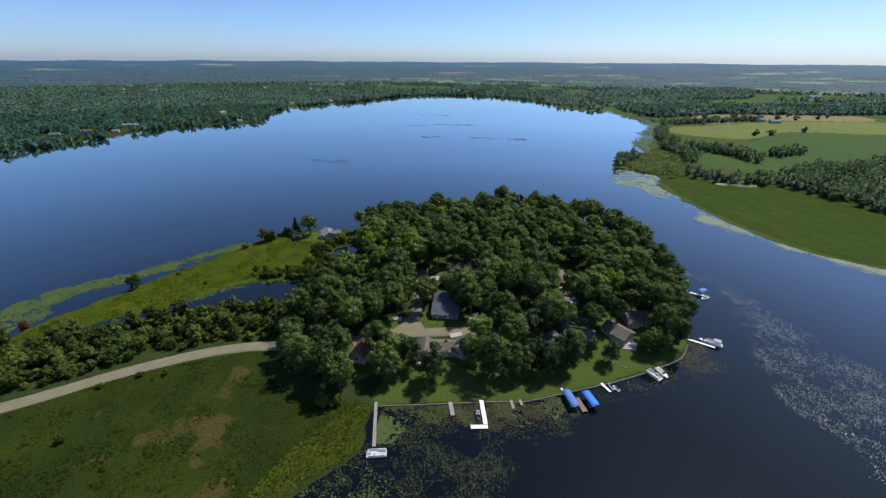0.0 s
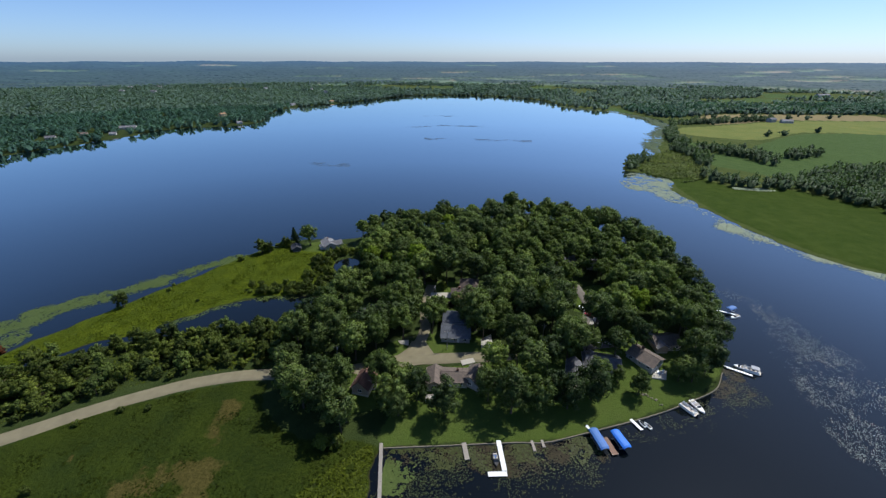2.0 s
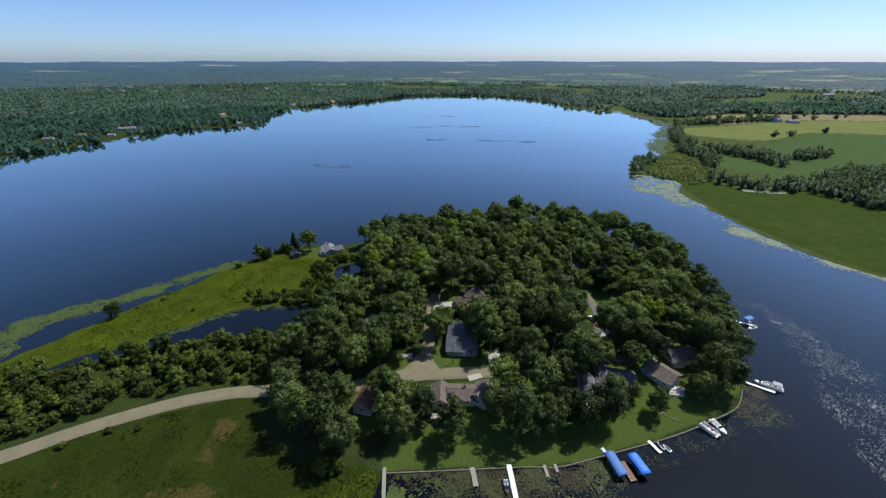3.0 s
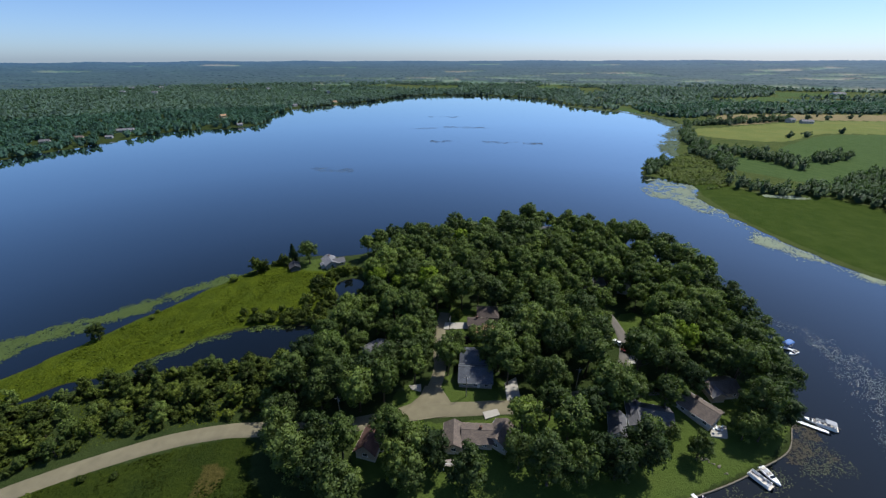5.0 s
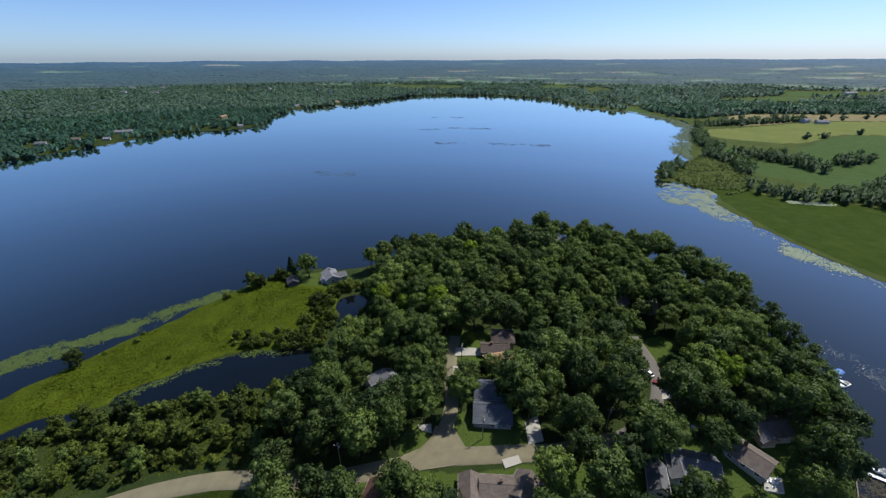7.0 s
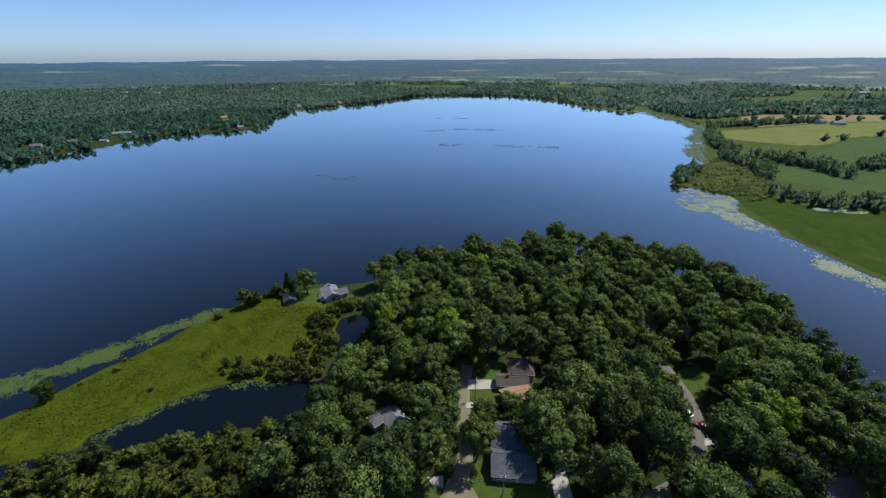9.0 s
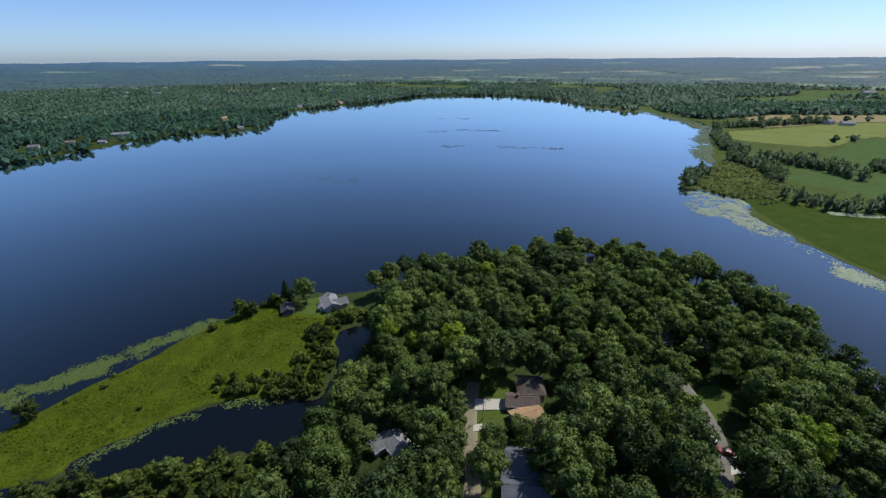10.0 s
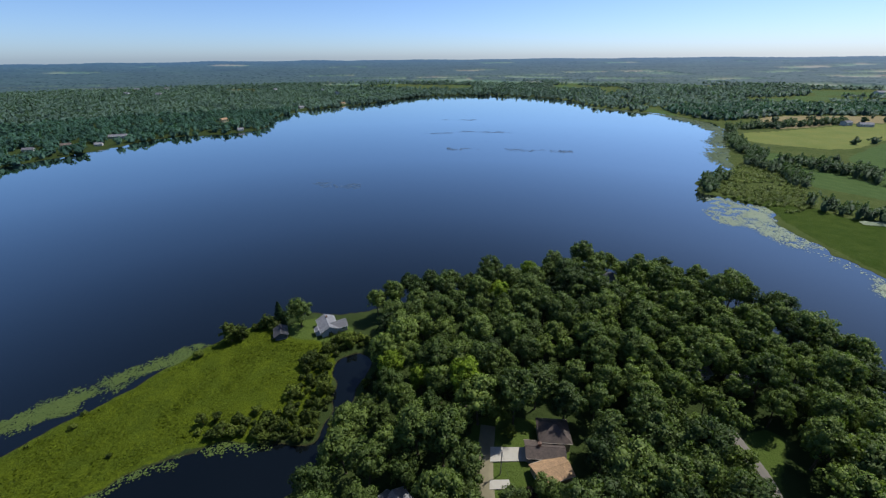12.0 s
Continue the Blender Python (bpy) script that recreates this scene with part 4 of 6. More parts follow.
pale_willow.matrix_basis = m @ Matrix.Diagonal((0.95, 0.95, 0.95, 1))
fir = make_fir(80, 3.0, 12.5, 1300)
fir.matrix_basis = pose(-126, 243, float(height(-126, 243))) @ Matrix.Diagonal((1.35, 1.35, 1.0, 1))
red_shrub = make_tree(90, 2.4, 4.0, 900, 0.36, "leaf_red", 18, -0.9, "shrub", "shrub", "reddish-brown shrub at the marsh edge", share=0.97)
red_shrub.matrix_basis = pose(-205, 128, float(height(-205, 128)))
drop(lawn_oaks + oaks + maples + limes + plums + shrubs + young + young_pale)


# ---- distant woods ----
def woods(name, places, tall, wide, blades, size, mat, label, seed, lift=0.8, lobes=7):
    """Many tree crowns in one mesh, for woods too far off to count."""
    rng = np.random.default_rng(seed)
    forms = []
    for i in range(5):
        p, d, cen, r = crown_points(rng, 1.0, 1.7, 0.55, lobes, blades, -0.2)
        sn = spray_normals(rng, d, unit(p - [0, 0, 0.3]), 0.12) + [0, 0, lift]
        forms.append((sprays(rng, p, d, size), sn, *core(np.array([[0, 0, 0.42]]), np.array([0.56]), 1.0)))
    which = rng.integers(0, 5, len(places))
    vs, fs, ns, base = [], [], [], 0
    z = height(places[:, 0], places[:, 1])
    for i, (sp, sn, cv, cf, cn) in enumerate(forms):
        sel = np.where(which == i)[0]
        a = rng.uniform(0, 2 * np.pi, len(sel))
        w = wide[sel] * rng.uniform(0.7, 1.3, len(sel))
        h = tall[sel] * rng.uniform(0.7, 1.25, len(sel))
        tv = np.vstack([sp, cv])
        n = len(sp) // 4
        q = np.arange(n * 4).reshape(n, 4)
        tri = np.concatenate([q[:, [0, 1, 2]], q[:, [0, 2, 3]], cf + n * 4])
        x = places[sel, 0][:, None] + w[:, None] * (tv[None, :, 0] * np.cos(a)[:, None] - tv[None, :, 1] * np.sin(a)[:, None])
        y = places[sel, 1][:, None] + w[:, None] * (tv[None, :, 0] * np.sin(a)[:, None] + tv[None, :, 1] * np.cos(a)[:, None])
        zz = z[sel][:, None] + h[:, None] * tv[None, :, 2]
        vs.append(np.stack([x, y, zz], -1).reshape(-1, 3))
        fs.append((np.arange(len(sel))[:, None, None] * len(tv) + tri[None]).reshape(-1, 3) + base)
        base += len(sel) * len(tv)
        tn = np.vstack([sn, cn + [0, 0, lift]])
        nx = tn[None, :, 0] * np.cos(a)[:, None] - tn[None, :, 1] * np.sin(a)[:, None]
        ny = tn[None, :, 0] * np.sin(a)[:, None] + tn[None, :, 1] * np.cos(a)[:, None]
        ns.append(np.stack([nx, ny, np.broadcast_to(tn[None, :, 2], nx.shape)], -1).reshape(-1, 3))
    me = shade_along(raw_mesh(name, np.vstack(vs), np.vstack(fs), M[mat]), np.vstack(ns))
    return tagged(new(name, me), label, "woods", kind="structure" if name == "backdrop" else "stuff")


def field_free(x, y):
    r = np.hypot(x, y - 150)
    ok = np.maximum.reduce([inside(p, x, y) for p in (*CROPS, HAY, STRAW, REEDS)]) < -2
    wild = rough(x, y, 260, 21) + 0.6 * rough(x, y, 120, 22)
    outer = (r > 1500) | ((x > 300) & (y > 950))
    return ok & (in_fields(x, y) < -6) & ~(outer & (wild > np.where(x > 250, 0.2, 0.4))) & (land(x, y) > 4)


def sector(x, y):
    a = np.degrees(np.arctan2(x, y + 30))
    return (a > -62) & (a < 56)


SHORE_HOUSES = [(-622, 668), (-556, 838), (-468, 752), (-660, 566), (-640, 600), (-600, 612), (-512, 1075), (-440, 1170)]


def open_to_lake(x, y):
    """True away from the far-shore houses and their lake-side gardens."""
    ok = np.ones(np.shape(x), bool)
    for hx, hy in SHORE_HOUSES:
        v = np.array([-hx * 0.9, 100 - hy]) / math.hypot(hx * 0.9, 100 - hy)
        for k in (0, 14, 30):
            ok &= np.hypot(x - hx - v[0] * k, y - hy - v[1] * k) > 19
    return ok


west_ok = lambda x, y: open_to_lake(x, y) & (land(x, y) > 2) & sector(x, y) & (x < -250) & (y > 380) & ((rough(x, y, 45, 51) > -0.55) | (land(x, y) > 60))
W = scatter(rng, (-1700, -200, 380, 1500), 12.6, west_ok, 5200, 150000)
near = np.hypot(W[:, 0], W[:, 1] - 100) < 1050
# beyond 1050 m the leaves take the colour with more painted haze
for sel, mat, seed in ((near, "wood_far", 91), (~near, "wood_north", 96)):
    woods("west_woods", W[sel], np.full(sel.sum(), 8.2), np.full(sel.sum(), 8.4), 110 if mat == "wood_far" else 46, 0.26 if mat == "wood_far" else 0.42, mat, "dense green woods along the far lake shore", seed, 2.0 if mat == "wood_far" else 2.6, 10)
# hedges and groves round the fields on the east shore
HEDGES = [spread(p, 10) for p in ([(258, 585), (280, 620), (285, 664), (300, 705), (312, 744), (336, 800)], [(294, 592), (308, 574), (319, 549), (329, 531), (333, 510)], [(300, 596), (316, 574), (328, 548), (338, 528)], [(252, 575), (266, 540), (252, 496)], [(226, 440), (240, 421), (255, 414), (280, 412), (312, 406)], [(162, 480), (174, 500), (192, 520)], [(345, 830), (440, 850), (480, 860), (560, 885)], [(370, 540), (420, 560)], [(312, 425), (345, 445), (380, 470)])]
hedge_near = lambda x, y: np.minimum.reduce([off_line(h, x, y) for h in HEDGES])
GROVE_EAST = curve([(302, 402), (318, 352), (345, 318), (480, 300), (560, 420), (480, 500), (400, 470), (350, 455)])
east_ok = lambda x, y: (land(x, y) > 2.5) & ((hedge_near(x, y) < 6.5) | (inside(GROVE_EAST, x, y) > 0))
E_ = scatter(rng, (140, 600, 280, 900), 7.4, east_ok, 760, 90000)
woods("east_groves", E_, np.full(len(E_), 8.6), np.full(len(E_), 6.0), 190, 0.20, "hedge_leaf", "dark green groves and hedges between the fields", 92, 1.5, 14)
WOODS_EAST = curve([(352, 1010), (388, 930), (470, 975), (600, 1000), (820, 1015), (1060, 1080), (1060, 1190), (700, 1160), (362, 1095)])
D_ = scatter(rng, (340, 1070, 920, 1200), 9.5, lambda x, y: (inside(WOODS_EAST, x, y) > 0) & (land(x, y) > 4), 1000, 30000)
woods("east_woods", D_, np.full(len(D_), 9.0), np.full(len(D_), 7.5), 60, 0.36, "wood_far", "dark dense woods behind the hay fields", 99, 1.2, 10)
SCRUB = curve([(166, 492), (200, 532), (250, 582), (270, 560), (262, 535), (250, 490), (232, 446), (205, 425), (190, 428), (176, 460)])
scrub_ok = lambda x, y: (inside(SCRUB, x, y) > 1) & (land(x, y) > 2) & (rough(x, y, 16, 57) + 0.5 * rough(x, y, 6, 58) > -0.35)
S_ = scatter(rng, (155, 285, 415, 590), 3.4, scrub_ok, 750, 40000)
woods("shore_scrub", S_, np.full(len(S_), 2.0), np.full(len(S_), 2.8), 60, 0.30, "scrub", "light green willow scrub on the reedy shore", 98, 2.0)
far_ok = lambda x, y: sector(x, y) & field_free(x, y) & ((y > 950) | (x < -900)) & (np.hypot(x, y) < 2150)
W = scatter(rng, (-1900, 1900, 700, 2150), 14.0, lambda x, y: far_ok(x, y) & ((x > -330) | (y > 1400)), 7600, 150000)
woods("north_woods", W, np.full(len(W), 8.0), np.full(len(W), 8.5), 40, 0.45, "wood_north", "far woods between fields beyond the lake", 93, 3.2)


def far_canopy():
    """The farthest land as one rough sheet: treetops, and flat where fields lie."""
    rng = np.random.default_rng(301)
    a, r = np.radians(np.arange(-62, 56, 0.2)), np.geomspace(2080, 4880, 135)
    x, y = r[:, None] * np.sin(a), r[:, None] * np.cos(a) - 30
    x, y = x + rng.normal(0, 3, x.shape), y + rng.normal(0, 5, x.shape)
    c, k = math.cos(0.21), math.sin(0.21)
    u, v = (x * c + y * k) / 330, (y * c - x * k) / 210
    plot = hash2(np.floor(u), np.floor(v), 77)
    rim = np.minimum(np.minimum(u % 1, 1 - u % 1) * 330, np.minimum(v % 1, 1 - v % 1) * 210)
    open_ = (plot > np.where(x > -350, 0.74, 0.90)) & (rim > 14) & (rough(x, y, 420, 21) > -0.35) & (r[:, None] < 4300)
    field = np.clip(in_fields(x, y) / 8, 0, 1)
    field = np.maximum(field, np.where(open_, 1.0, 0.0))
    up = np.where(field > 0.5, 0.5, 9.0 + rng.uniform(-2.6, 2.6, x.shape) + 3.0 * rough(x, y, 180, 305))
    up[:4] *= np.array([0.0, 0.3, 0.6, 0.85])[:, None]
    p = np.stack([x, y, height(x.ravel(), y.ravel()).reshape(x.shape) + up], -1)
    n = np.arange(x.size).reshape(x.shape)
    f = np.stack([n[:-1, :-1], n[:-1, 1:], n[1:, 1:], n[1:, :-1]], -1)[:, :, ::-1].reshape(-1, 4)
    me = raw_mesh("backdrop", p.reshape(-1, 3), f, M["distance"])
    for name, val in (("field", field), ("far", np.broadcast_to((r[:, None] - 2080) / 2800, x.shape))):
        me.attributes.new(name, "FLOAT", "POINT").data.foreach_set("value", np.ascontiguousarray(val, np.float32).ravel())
    tagged(new("backdrop", me), "blue-green woods and fields reaching to the horizon, haze painted in", "woods", kind="structure")


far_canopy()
# single field trees
F_ = np.array([(462, 905), (520, 905), (556, 905), (575, 915), (600, 900), (640, 905), (700, 930), (442, 700), (470, 705), (540, 735), (410, 560), (430, 590), (395, 545), (425, 830), (470, 850), (500, 862), (352, 600), (660, 960), (740, 960)], float)
woods("field_trees", F_, np.full(len(F_), 7.5), np.full(len(F_), 6.0), 220, 0.2, "hedge_leaf", "single round trees standing in hay fields", 95)


# ---- water plants ----
def pads(name, poly, count, r0, r1, mat, label, seed, gate=-0.2, tilt=0.04, size=12, edge=1.5):
    """Floating leaves: many small notched discs on the water."""
    rng = np.random.default_rng(seed)
    p = curve(poly)
    lo, hi = p.min(0), p.max(0)
    c = np.stack([rng.uniform(lo[0], hi[0], count * 6), rng.uniform(lo[1], hi[1], count * 6)], 1)
    d = inside(p, c[:, 0], c[:, 1])
    ok = (d + rng.normal(0, edge, len(c)) + edge * 3 * rough(c[:, 0], c[:, 1], size, seed) > 0) & (rng.uniform(-0.9, 0.9, len(c)) + 1.1 * rough(c[:, 0], c[:, 1], size, seed + 1) + 0.8 * rough(c[:, 0], c[:, 1], size / 4, seed + 2) > gate) & ((land(c[:, 0], c[:, 1]) < 0.2) | (name == "duckweed_ditch"))
    c = c[ok][:count]
    n = len(c)
    r = rng.uniform(r0, r1, n)
    a = rng.uniform(0, 2 * np.pi, (n, 1)) + np.arange(7)[None] * (2 * np.pi / 7.6)
    rad = r[:, None] * rng.uniform(0.8, 1.15, (n, 7))
    tx, ty = rng.normal(0, tilt, (n, 1)), rng.normal(0, tilt, (n, 1))
    dx, dy = rad * np.cos(a), rad * np.sin(a)
    z = (1.6 if name == "duckweed_ditch" else 0.025) + rng.uniform(0, 0.03, (n, 1)) + np.abs(tx) * r[:, None] + np.abs(ty) * r[:, None] + dx * tx + dy * ty
    v = np.stack([c[:, :1] + dx, c[:, 1:] + dy, z], -1).reshape(-1, 3)
    f = np.arange(n * 7).reshape(n, 7)
    return tagged(new(name, raw_mesh(name, v, f, M[mat])), label, "water plants", kind="stuff")


pads("lily_pads", [(-34, 97), (-12, 101), (8, 103), (34, 108), (40, 102), (20, 95), (10, 84), (8, 70), (-10, 60), (-50, 55), (-52, 66), (-36, 80), (-32, 90)], 9000, 0.06, 0.18, "pad", "floating lily pads crowding the shallow shore water", 101, 0.35, size=8, edge=4)
pads("lily_pads", [(-30, 95), (-24, 95), (-21, 89), (-26, 85), (-30, 88)], 2200, 0.12, 0.3, "algae", "bright green lily pads beside the long dock", 102, -0.2, size=5, edge=2.0)
pads("lily_pads", [(78, 130), (92, 139), (100, 150), (104, 140), (96, 128), (84, 124)], 900, 0.08, 0.2, "pad", "floating lily pads off the grassy corner", 103, 0.3, size=6, edge=2.5)
pads("lily_pads", [(-29, 99.5), (-8, 102), (10, 104.5), (34, 110.5), (36, 105.5), (20, 101.5), (4, 99), (-12, 96.5), (-26, 94.5)], 2600, 0.18, 0.4, "pad", "thick raised lily leaves along the lawn edge", 115, 0.15, 0.1, 6, 1.5)
pads("glinting_pads", [(122, 215), (133, 185), (124, 156), (120, 136), (114, 120), (120, 104), (135, 80), (185, 60), (180, 110), (160, 140), (150, 170), (140, 205)], 15000, 0.06, 0.15, "pad_gloss", "scattered wet lily leaves glinting in the sun", 104, 0.0, 0.16, 8)
pads("duckweed_band", [(-152, 226), (-168, 211), (-182, 195), (-197, 181), (-211, 169), (-221, 158), (-230, 140), (-219, 140), (-208, 156), (-198, 167), (-188, 178), (-177, 190), (-164, 205), (-149, 221)], 26000, 0.12, 0.36, "algae", "green duckweed band along the marsh", 105, -0.5, size=6, edge=1.1)
pads("duckweed_band", [(-204, 128), (-208, 145), (-228, 138), (-250, 110), (-220, 108)], 3000, 0.2, 0.6, "algae", "green duckweed off the marsh corner", 108, -0.1, size=9, edge=1.0)
pads("duckweed_shore", [(160, 462), (150, 440), (136, 415), (146, 402), (160, 400), (170, 352), (178, 320), (184, 292), (201, 264), (224, 239), (246, 222), (258, 222), (230, 243), (205, 268), (190, 305), (181, 350), (178, 405), (184, 432)], 36000, 0.22, 0.62, "algae_pale", "pale duckweed drifting along the reedy shore", 106, -0.3, size=16, edge=3)
pads("duckweed_shore", [(240, 570), (262, 632), (306, 725), (340, 810), (350, 920), (300, 1045), (215, 1150), (190, 1140), (280, 1030), (328, 920), (318, 830), (285, 745), (245, 650), (225, 585)], 10000, 0.8, 2.0, "algae", "green duckweed along the north bay", 107, -0.7, size=30, edge=5)
pads("water_weed", [(-31, 99), (-10, 102), (10, 105), (34, 111), (38, 106), (20, 101), (0, 98), (-16, 95), (-27, 94)], 6000, 0.08, 0.3, "weed", "brown water weed in the shallows off the lawn", 110, 0.1, size=6, edge=2)
pads("water_weed", [(84, 134), (93, 143), (98, 150), (101, 145), (95, 136), (88, 131)], 1200, 0.08, 0.3, "weed", "brown water weed off the grassy corner", 111, 0.0, size=5, edge=1.5)
pads("lily_pads", [(44, 117), (72, 129), (80, 128), (62, 116), (46, 110)], 1200, 0.06, 0.2, "pad", "sparse lily pads between moored boats", 112, 0.3, size=7, edge=2)
pads("lily_pads", [(-60, 52), (-44, 68), (-36, 78), (-20, 66), (-10, 45), (-50, 35)], 6000, 0.1, 0.26, "algae", "dense lily pads below the reed bank", 113, 0.0, size=8, edge=3)
pads("duckweed_ditch", [(238, 402), (265, 399), (292, 398), (293, 404), (265, 406), (240, 409)], 1200, 0.5, 1.2, "algae_pale", "pale green scum on a marsh pool", 109, -2.0, size=9, edge=0.3)


pads("duckweed_rim", [(-152, 151), (-144, 161), (-134, 170), (-123, 178), (-112, 183), (-99, 184), (-99, 181), (-112, 179), (-122, 174.5), (-133, 166), (-142, 156), (-148, 149)], 3000, 0.1, 0.32, "algae", "bright duckweed along the marsh pond's bank", 114, -0.3, size=5, edge=0.8)
# darker lake patches: discs coloured like water that reflects less sky
for i, (x, y, w) in enumerate(((-105, 915, 34), (-125, 760, 22), (-57, 777, 34), (-19, 775, 24), (-74, 640, 22), (8, 640, 26), (56, 637, 14), (-185, 462, 26))):
    pads("sunken_weed", [(x - w, y - 3), (x - w * 0.3, y - 9), (x + w * 0.6, y - 5), (x + w, y + 4), (x + w * 0.2, y + 9), (x - w * 0.7, y + 6)], 150, 0.5, 1.2, "lake_dim_blue", "faint dark patch out on the lake, dimmed sky reflection painted in", 120 + i, 0.2, 0.0, 12, 7)


# ---- houses ----
def slab(g, a, b, c, d, t):
    """A roof plane a, b, c, d (counter-clockwise from above) with thickness t downwards."""
    low = [(p[0], p[1], p[2] - t) for p in (a, b, c, d)]
    g.hexa(low, (a, b, c, d))


def window(parent, x, y, z, w, h, face, frame_mat="white"):
    """A framed pane on a wall; face: the wall's outward side, 'n', 's', 'e' or 'w'."""
    turn = {"s": 0, "e": 90, "n": 180, "w": 270}[face]
    g = Geo()
    b = 0.09
    g.box(-w / 2 - b, w / 2 + b, -0.05, 0.02, h, h + b)
    g.box(-w / 2 - b - 0.04, w / 2 + b + 0.04, -0.09, 0.02, -b, 0)
    g.box(-w / 2 - b, -w / 2, -0.05, 0.02, 0, h)
    g.box(w / 2, w / 2 + b, -0.05, 0.02, 0, h)
    g.box(-0.03, 0.03, -0.04, 0.02, 0, h)
    f = part("window", g, M[frame_mat], parent)
    f.matrix_basis = pose(x, y, z, 0, 0, turn)
    g = Geo()
    g.box(-w / 2, w / 2, -0.015, 0.015, 0, h)
    part("pane", g, M["glass"], f)


def block(root, x, y, turn, w, d, eave, rise, roof, wall, kind="gable", over=0.5, glazed="s", base=-0.8):
    """One part of a house: four walls, roof planes, gutters and windows. Ridge along its own x."""
    m = pose(x, y, 0, 0, 0, turn)

    def put(ob):
        ob.matrix_basis = m @ ob.matrix_basis
        return ob

    t = 0.2
    hw, hd = w / 2, d / 2
    for s in (-1, 1):
        g = Geo()
        g.box(-hw + t, hw - t, min(s * hd, s * (hd - t)), max(s * hd, s * (hd - t)), base, eave)
        put(part("wall", g, M[wall], root))
        g = Geo()
        x0, x1 = sorted((s * hw, s * (hw - t)))
        top = eave + (rise * 0.97 if kind == "gable" else 0.0)
        ring = [(-hd, base), (hd, base), (hd, eave)] + ([(0, top)] if kind == "gable" else []) + [(-hd, eave)]
        g.loft([[(x0, p, q) for p, q in ring], [(x1, p, q) for p, q in ring]])
        put(part("wall", g, M[wall], root))
    k = rise / hd
    ez, o = eave - over * k, over
    top = eave + rise + 0.12
    if kind == "gable":
        for s in (-1, 1):
            g = Geo()
            e0, e1 = (-hw - o, s * (hd + o), ez + 0.12), (hw + o, s * (hd + o), ez + 0.12)
            r0, r1 = (-hw - o, s * 0.02, top), (hw + o, s * 0.02, top)
            slab(g, *((e0, e1, r1, r0) if s < 0 else (e1, e0, r0, r1)), 0.18)
            put(part("roof_slope", g, M[roof], root))
        g = Geo()
        g.box(-hw - o, hw + o, -0.16, 0.16, top - 0.06, top + 0.05, 0.04)
        put(part("ridge_cap", g, M[roof], root))
    else:
        g = Geo()
        run = max(hw - hd, 0.15)
        c = [(-hw - o, -hd - o, ez + 0.12), (hw + o, -hd - o, ez + 0.12), (hw + o, hd + o, ez + 0.12), (-hw - o, hd + o, ez + 0.12)]
        r0, r1 = (-run, 0, top), (run, 0, top)
        g.v = c + [r0, r1] + [(p[0], p[1], p[2] - 0.2) for p in c]
        g.f = [(0, 1, 5, 4), (1, 2, 5), (2, 3, 4, 5), (3, 0, 4), (6, 7, 1, 0), (7, 8, 2, 1), (8, 9, 3, 2), (9, 6, 0, 3), (9, 8, 7, 6)]
        put(part("roof", g, M[roof], root))
    for s in (-1, 1):
        g = Geo()
        yy = s * (hd + o + 0.06)
        g.box(-hw - o, hw + o, yy - 0.06, yy + 0.06, ez - 0.08, ez + 0.06)
        put(part("gutter", g, M[wall], root))
    holder = put(part("skirting", skirting(hw, hd), M["concrete"], root))
    n = max(1, int(w // 3.2))
    hs = min(1.3, eave * 0.45)
    for face in glazed:
        if face in "sn":
            s = -1 if face == "s" else 1
            for i in range(n):
                window(holder, -hw + (i + 0.5) * w / n, s * (hd + 0.005), eave * 0.36, 1.1, hs, face)
        else:
            s = 1 if face == "e" else -1
            window(holder, s * (hw + 0.005), 0, eave * 0.36, 1.4, hs, face)
    return root


def skirting(hw, hd):
    """The low plinth that shows under the siding."""
    g = Geo()
    g.box(-hw - 0.04, hw + 0.04, -hd - 0.04, -hd, -0.8, 0.35)
    g.box(-hw - 0.04, hw + 0.04, hd, hd + 0.04, -0.8, 0.35)
    g.box(-hw - 0.04, -hw, -hd, hd, -0.8, 0.35)
    g.box(hw, hw + 0.04, -hd, hd, -0.8, 0.35)
    return g


def chimney(root, x, y, z0, z1):
    g = Geo()
    g.box(x - 0.45, x + 0.45, y - 0.35, y + 0.35, z0, z1)
    g.box(x - 0.55, x + 0.55, y - 0.45, y + 0.45, z1, z1 + 0.15, 0.05)
    c = part("chimney", g, M["brick"], root)
    g = Geo()
    g.tube((x, y, z1 + 0.15), (x, y, z1 + 0.5), 0.14)
    part("flue", g, M["dark"], c)


def door(root, x, y, z, turn, w=0.95, h=2.05, mat="white"):
    g = Geo()
    g.box(-w / 2, w / 2, -0.07, 0.0, 0, h)
    for zz in (0.25, 1.15):
        g.box(-w / 2 + 0.15, w / 2 - 0.15, -0.09, -0.07, zz, zz + 0.7)
    part("door", g, M[mat], root).matrix_basis = pose(x, y, z, 0, 0, turn)


def house(x, y, turn, label, name="house", z=None):
    z = float(height(x, y)) if z is None else z
    return thing(name, label, "house", pose(x, y, z, 0, 0, turn))


h = house(-13, 155, 2, "two-part grey-blue roofed house facing the round lawn")
block(h, 0, 0, 0, 12, 10, 2.8, 2.5, "roof_blue", "side_grey", glazed="sew")
block(h, -0.5, 7.5, 0, 10.5, 8.5, 4.6, 2.2, "roof_blue", "side_grey", "hip", glazed="ew")
door(h, 1.2, -5.0, 0.2, 0)
chimney(h, 3.0, 6.0, 5.0, 7.6)
h = house(-12, 128.2, 3, "long low ranch house with brown roof and grey gable wing")
block(h, -7, -0.2, 90, 8.6, 5.8, 2.8, 1.7, "roof_brown", "side_tan", glazed="w")
block(h, 0.4, 0.9, 0, 9.2, 6.8, 2.8, 1.5, "roof_brown", "side_tan", glazed="s")
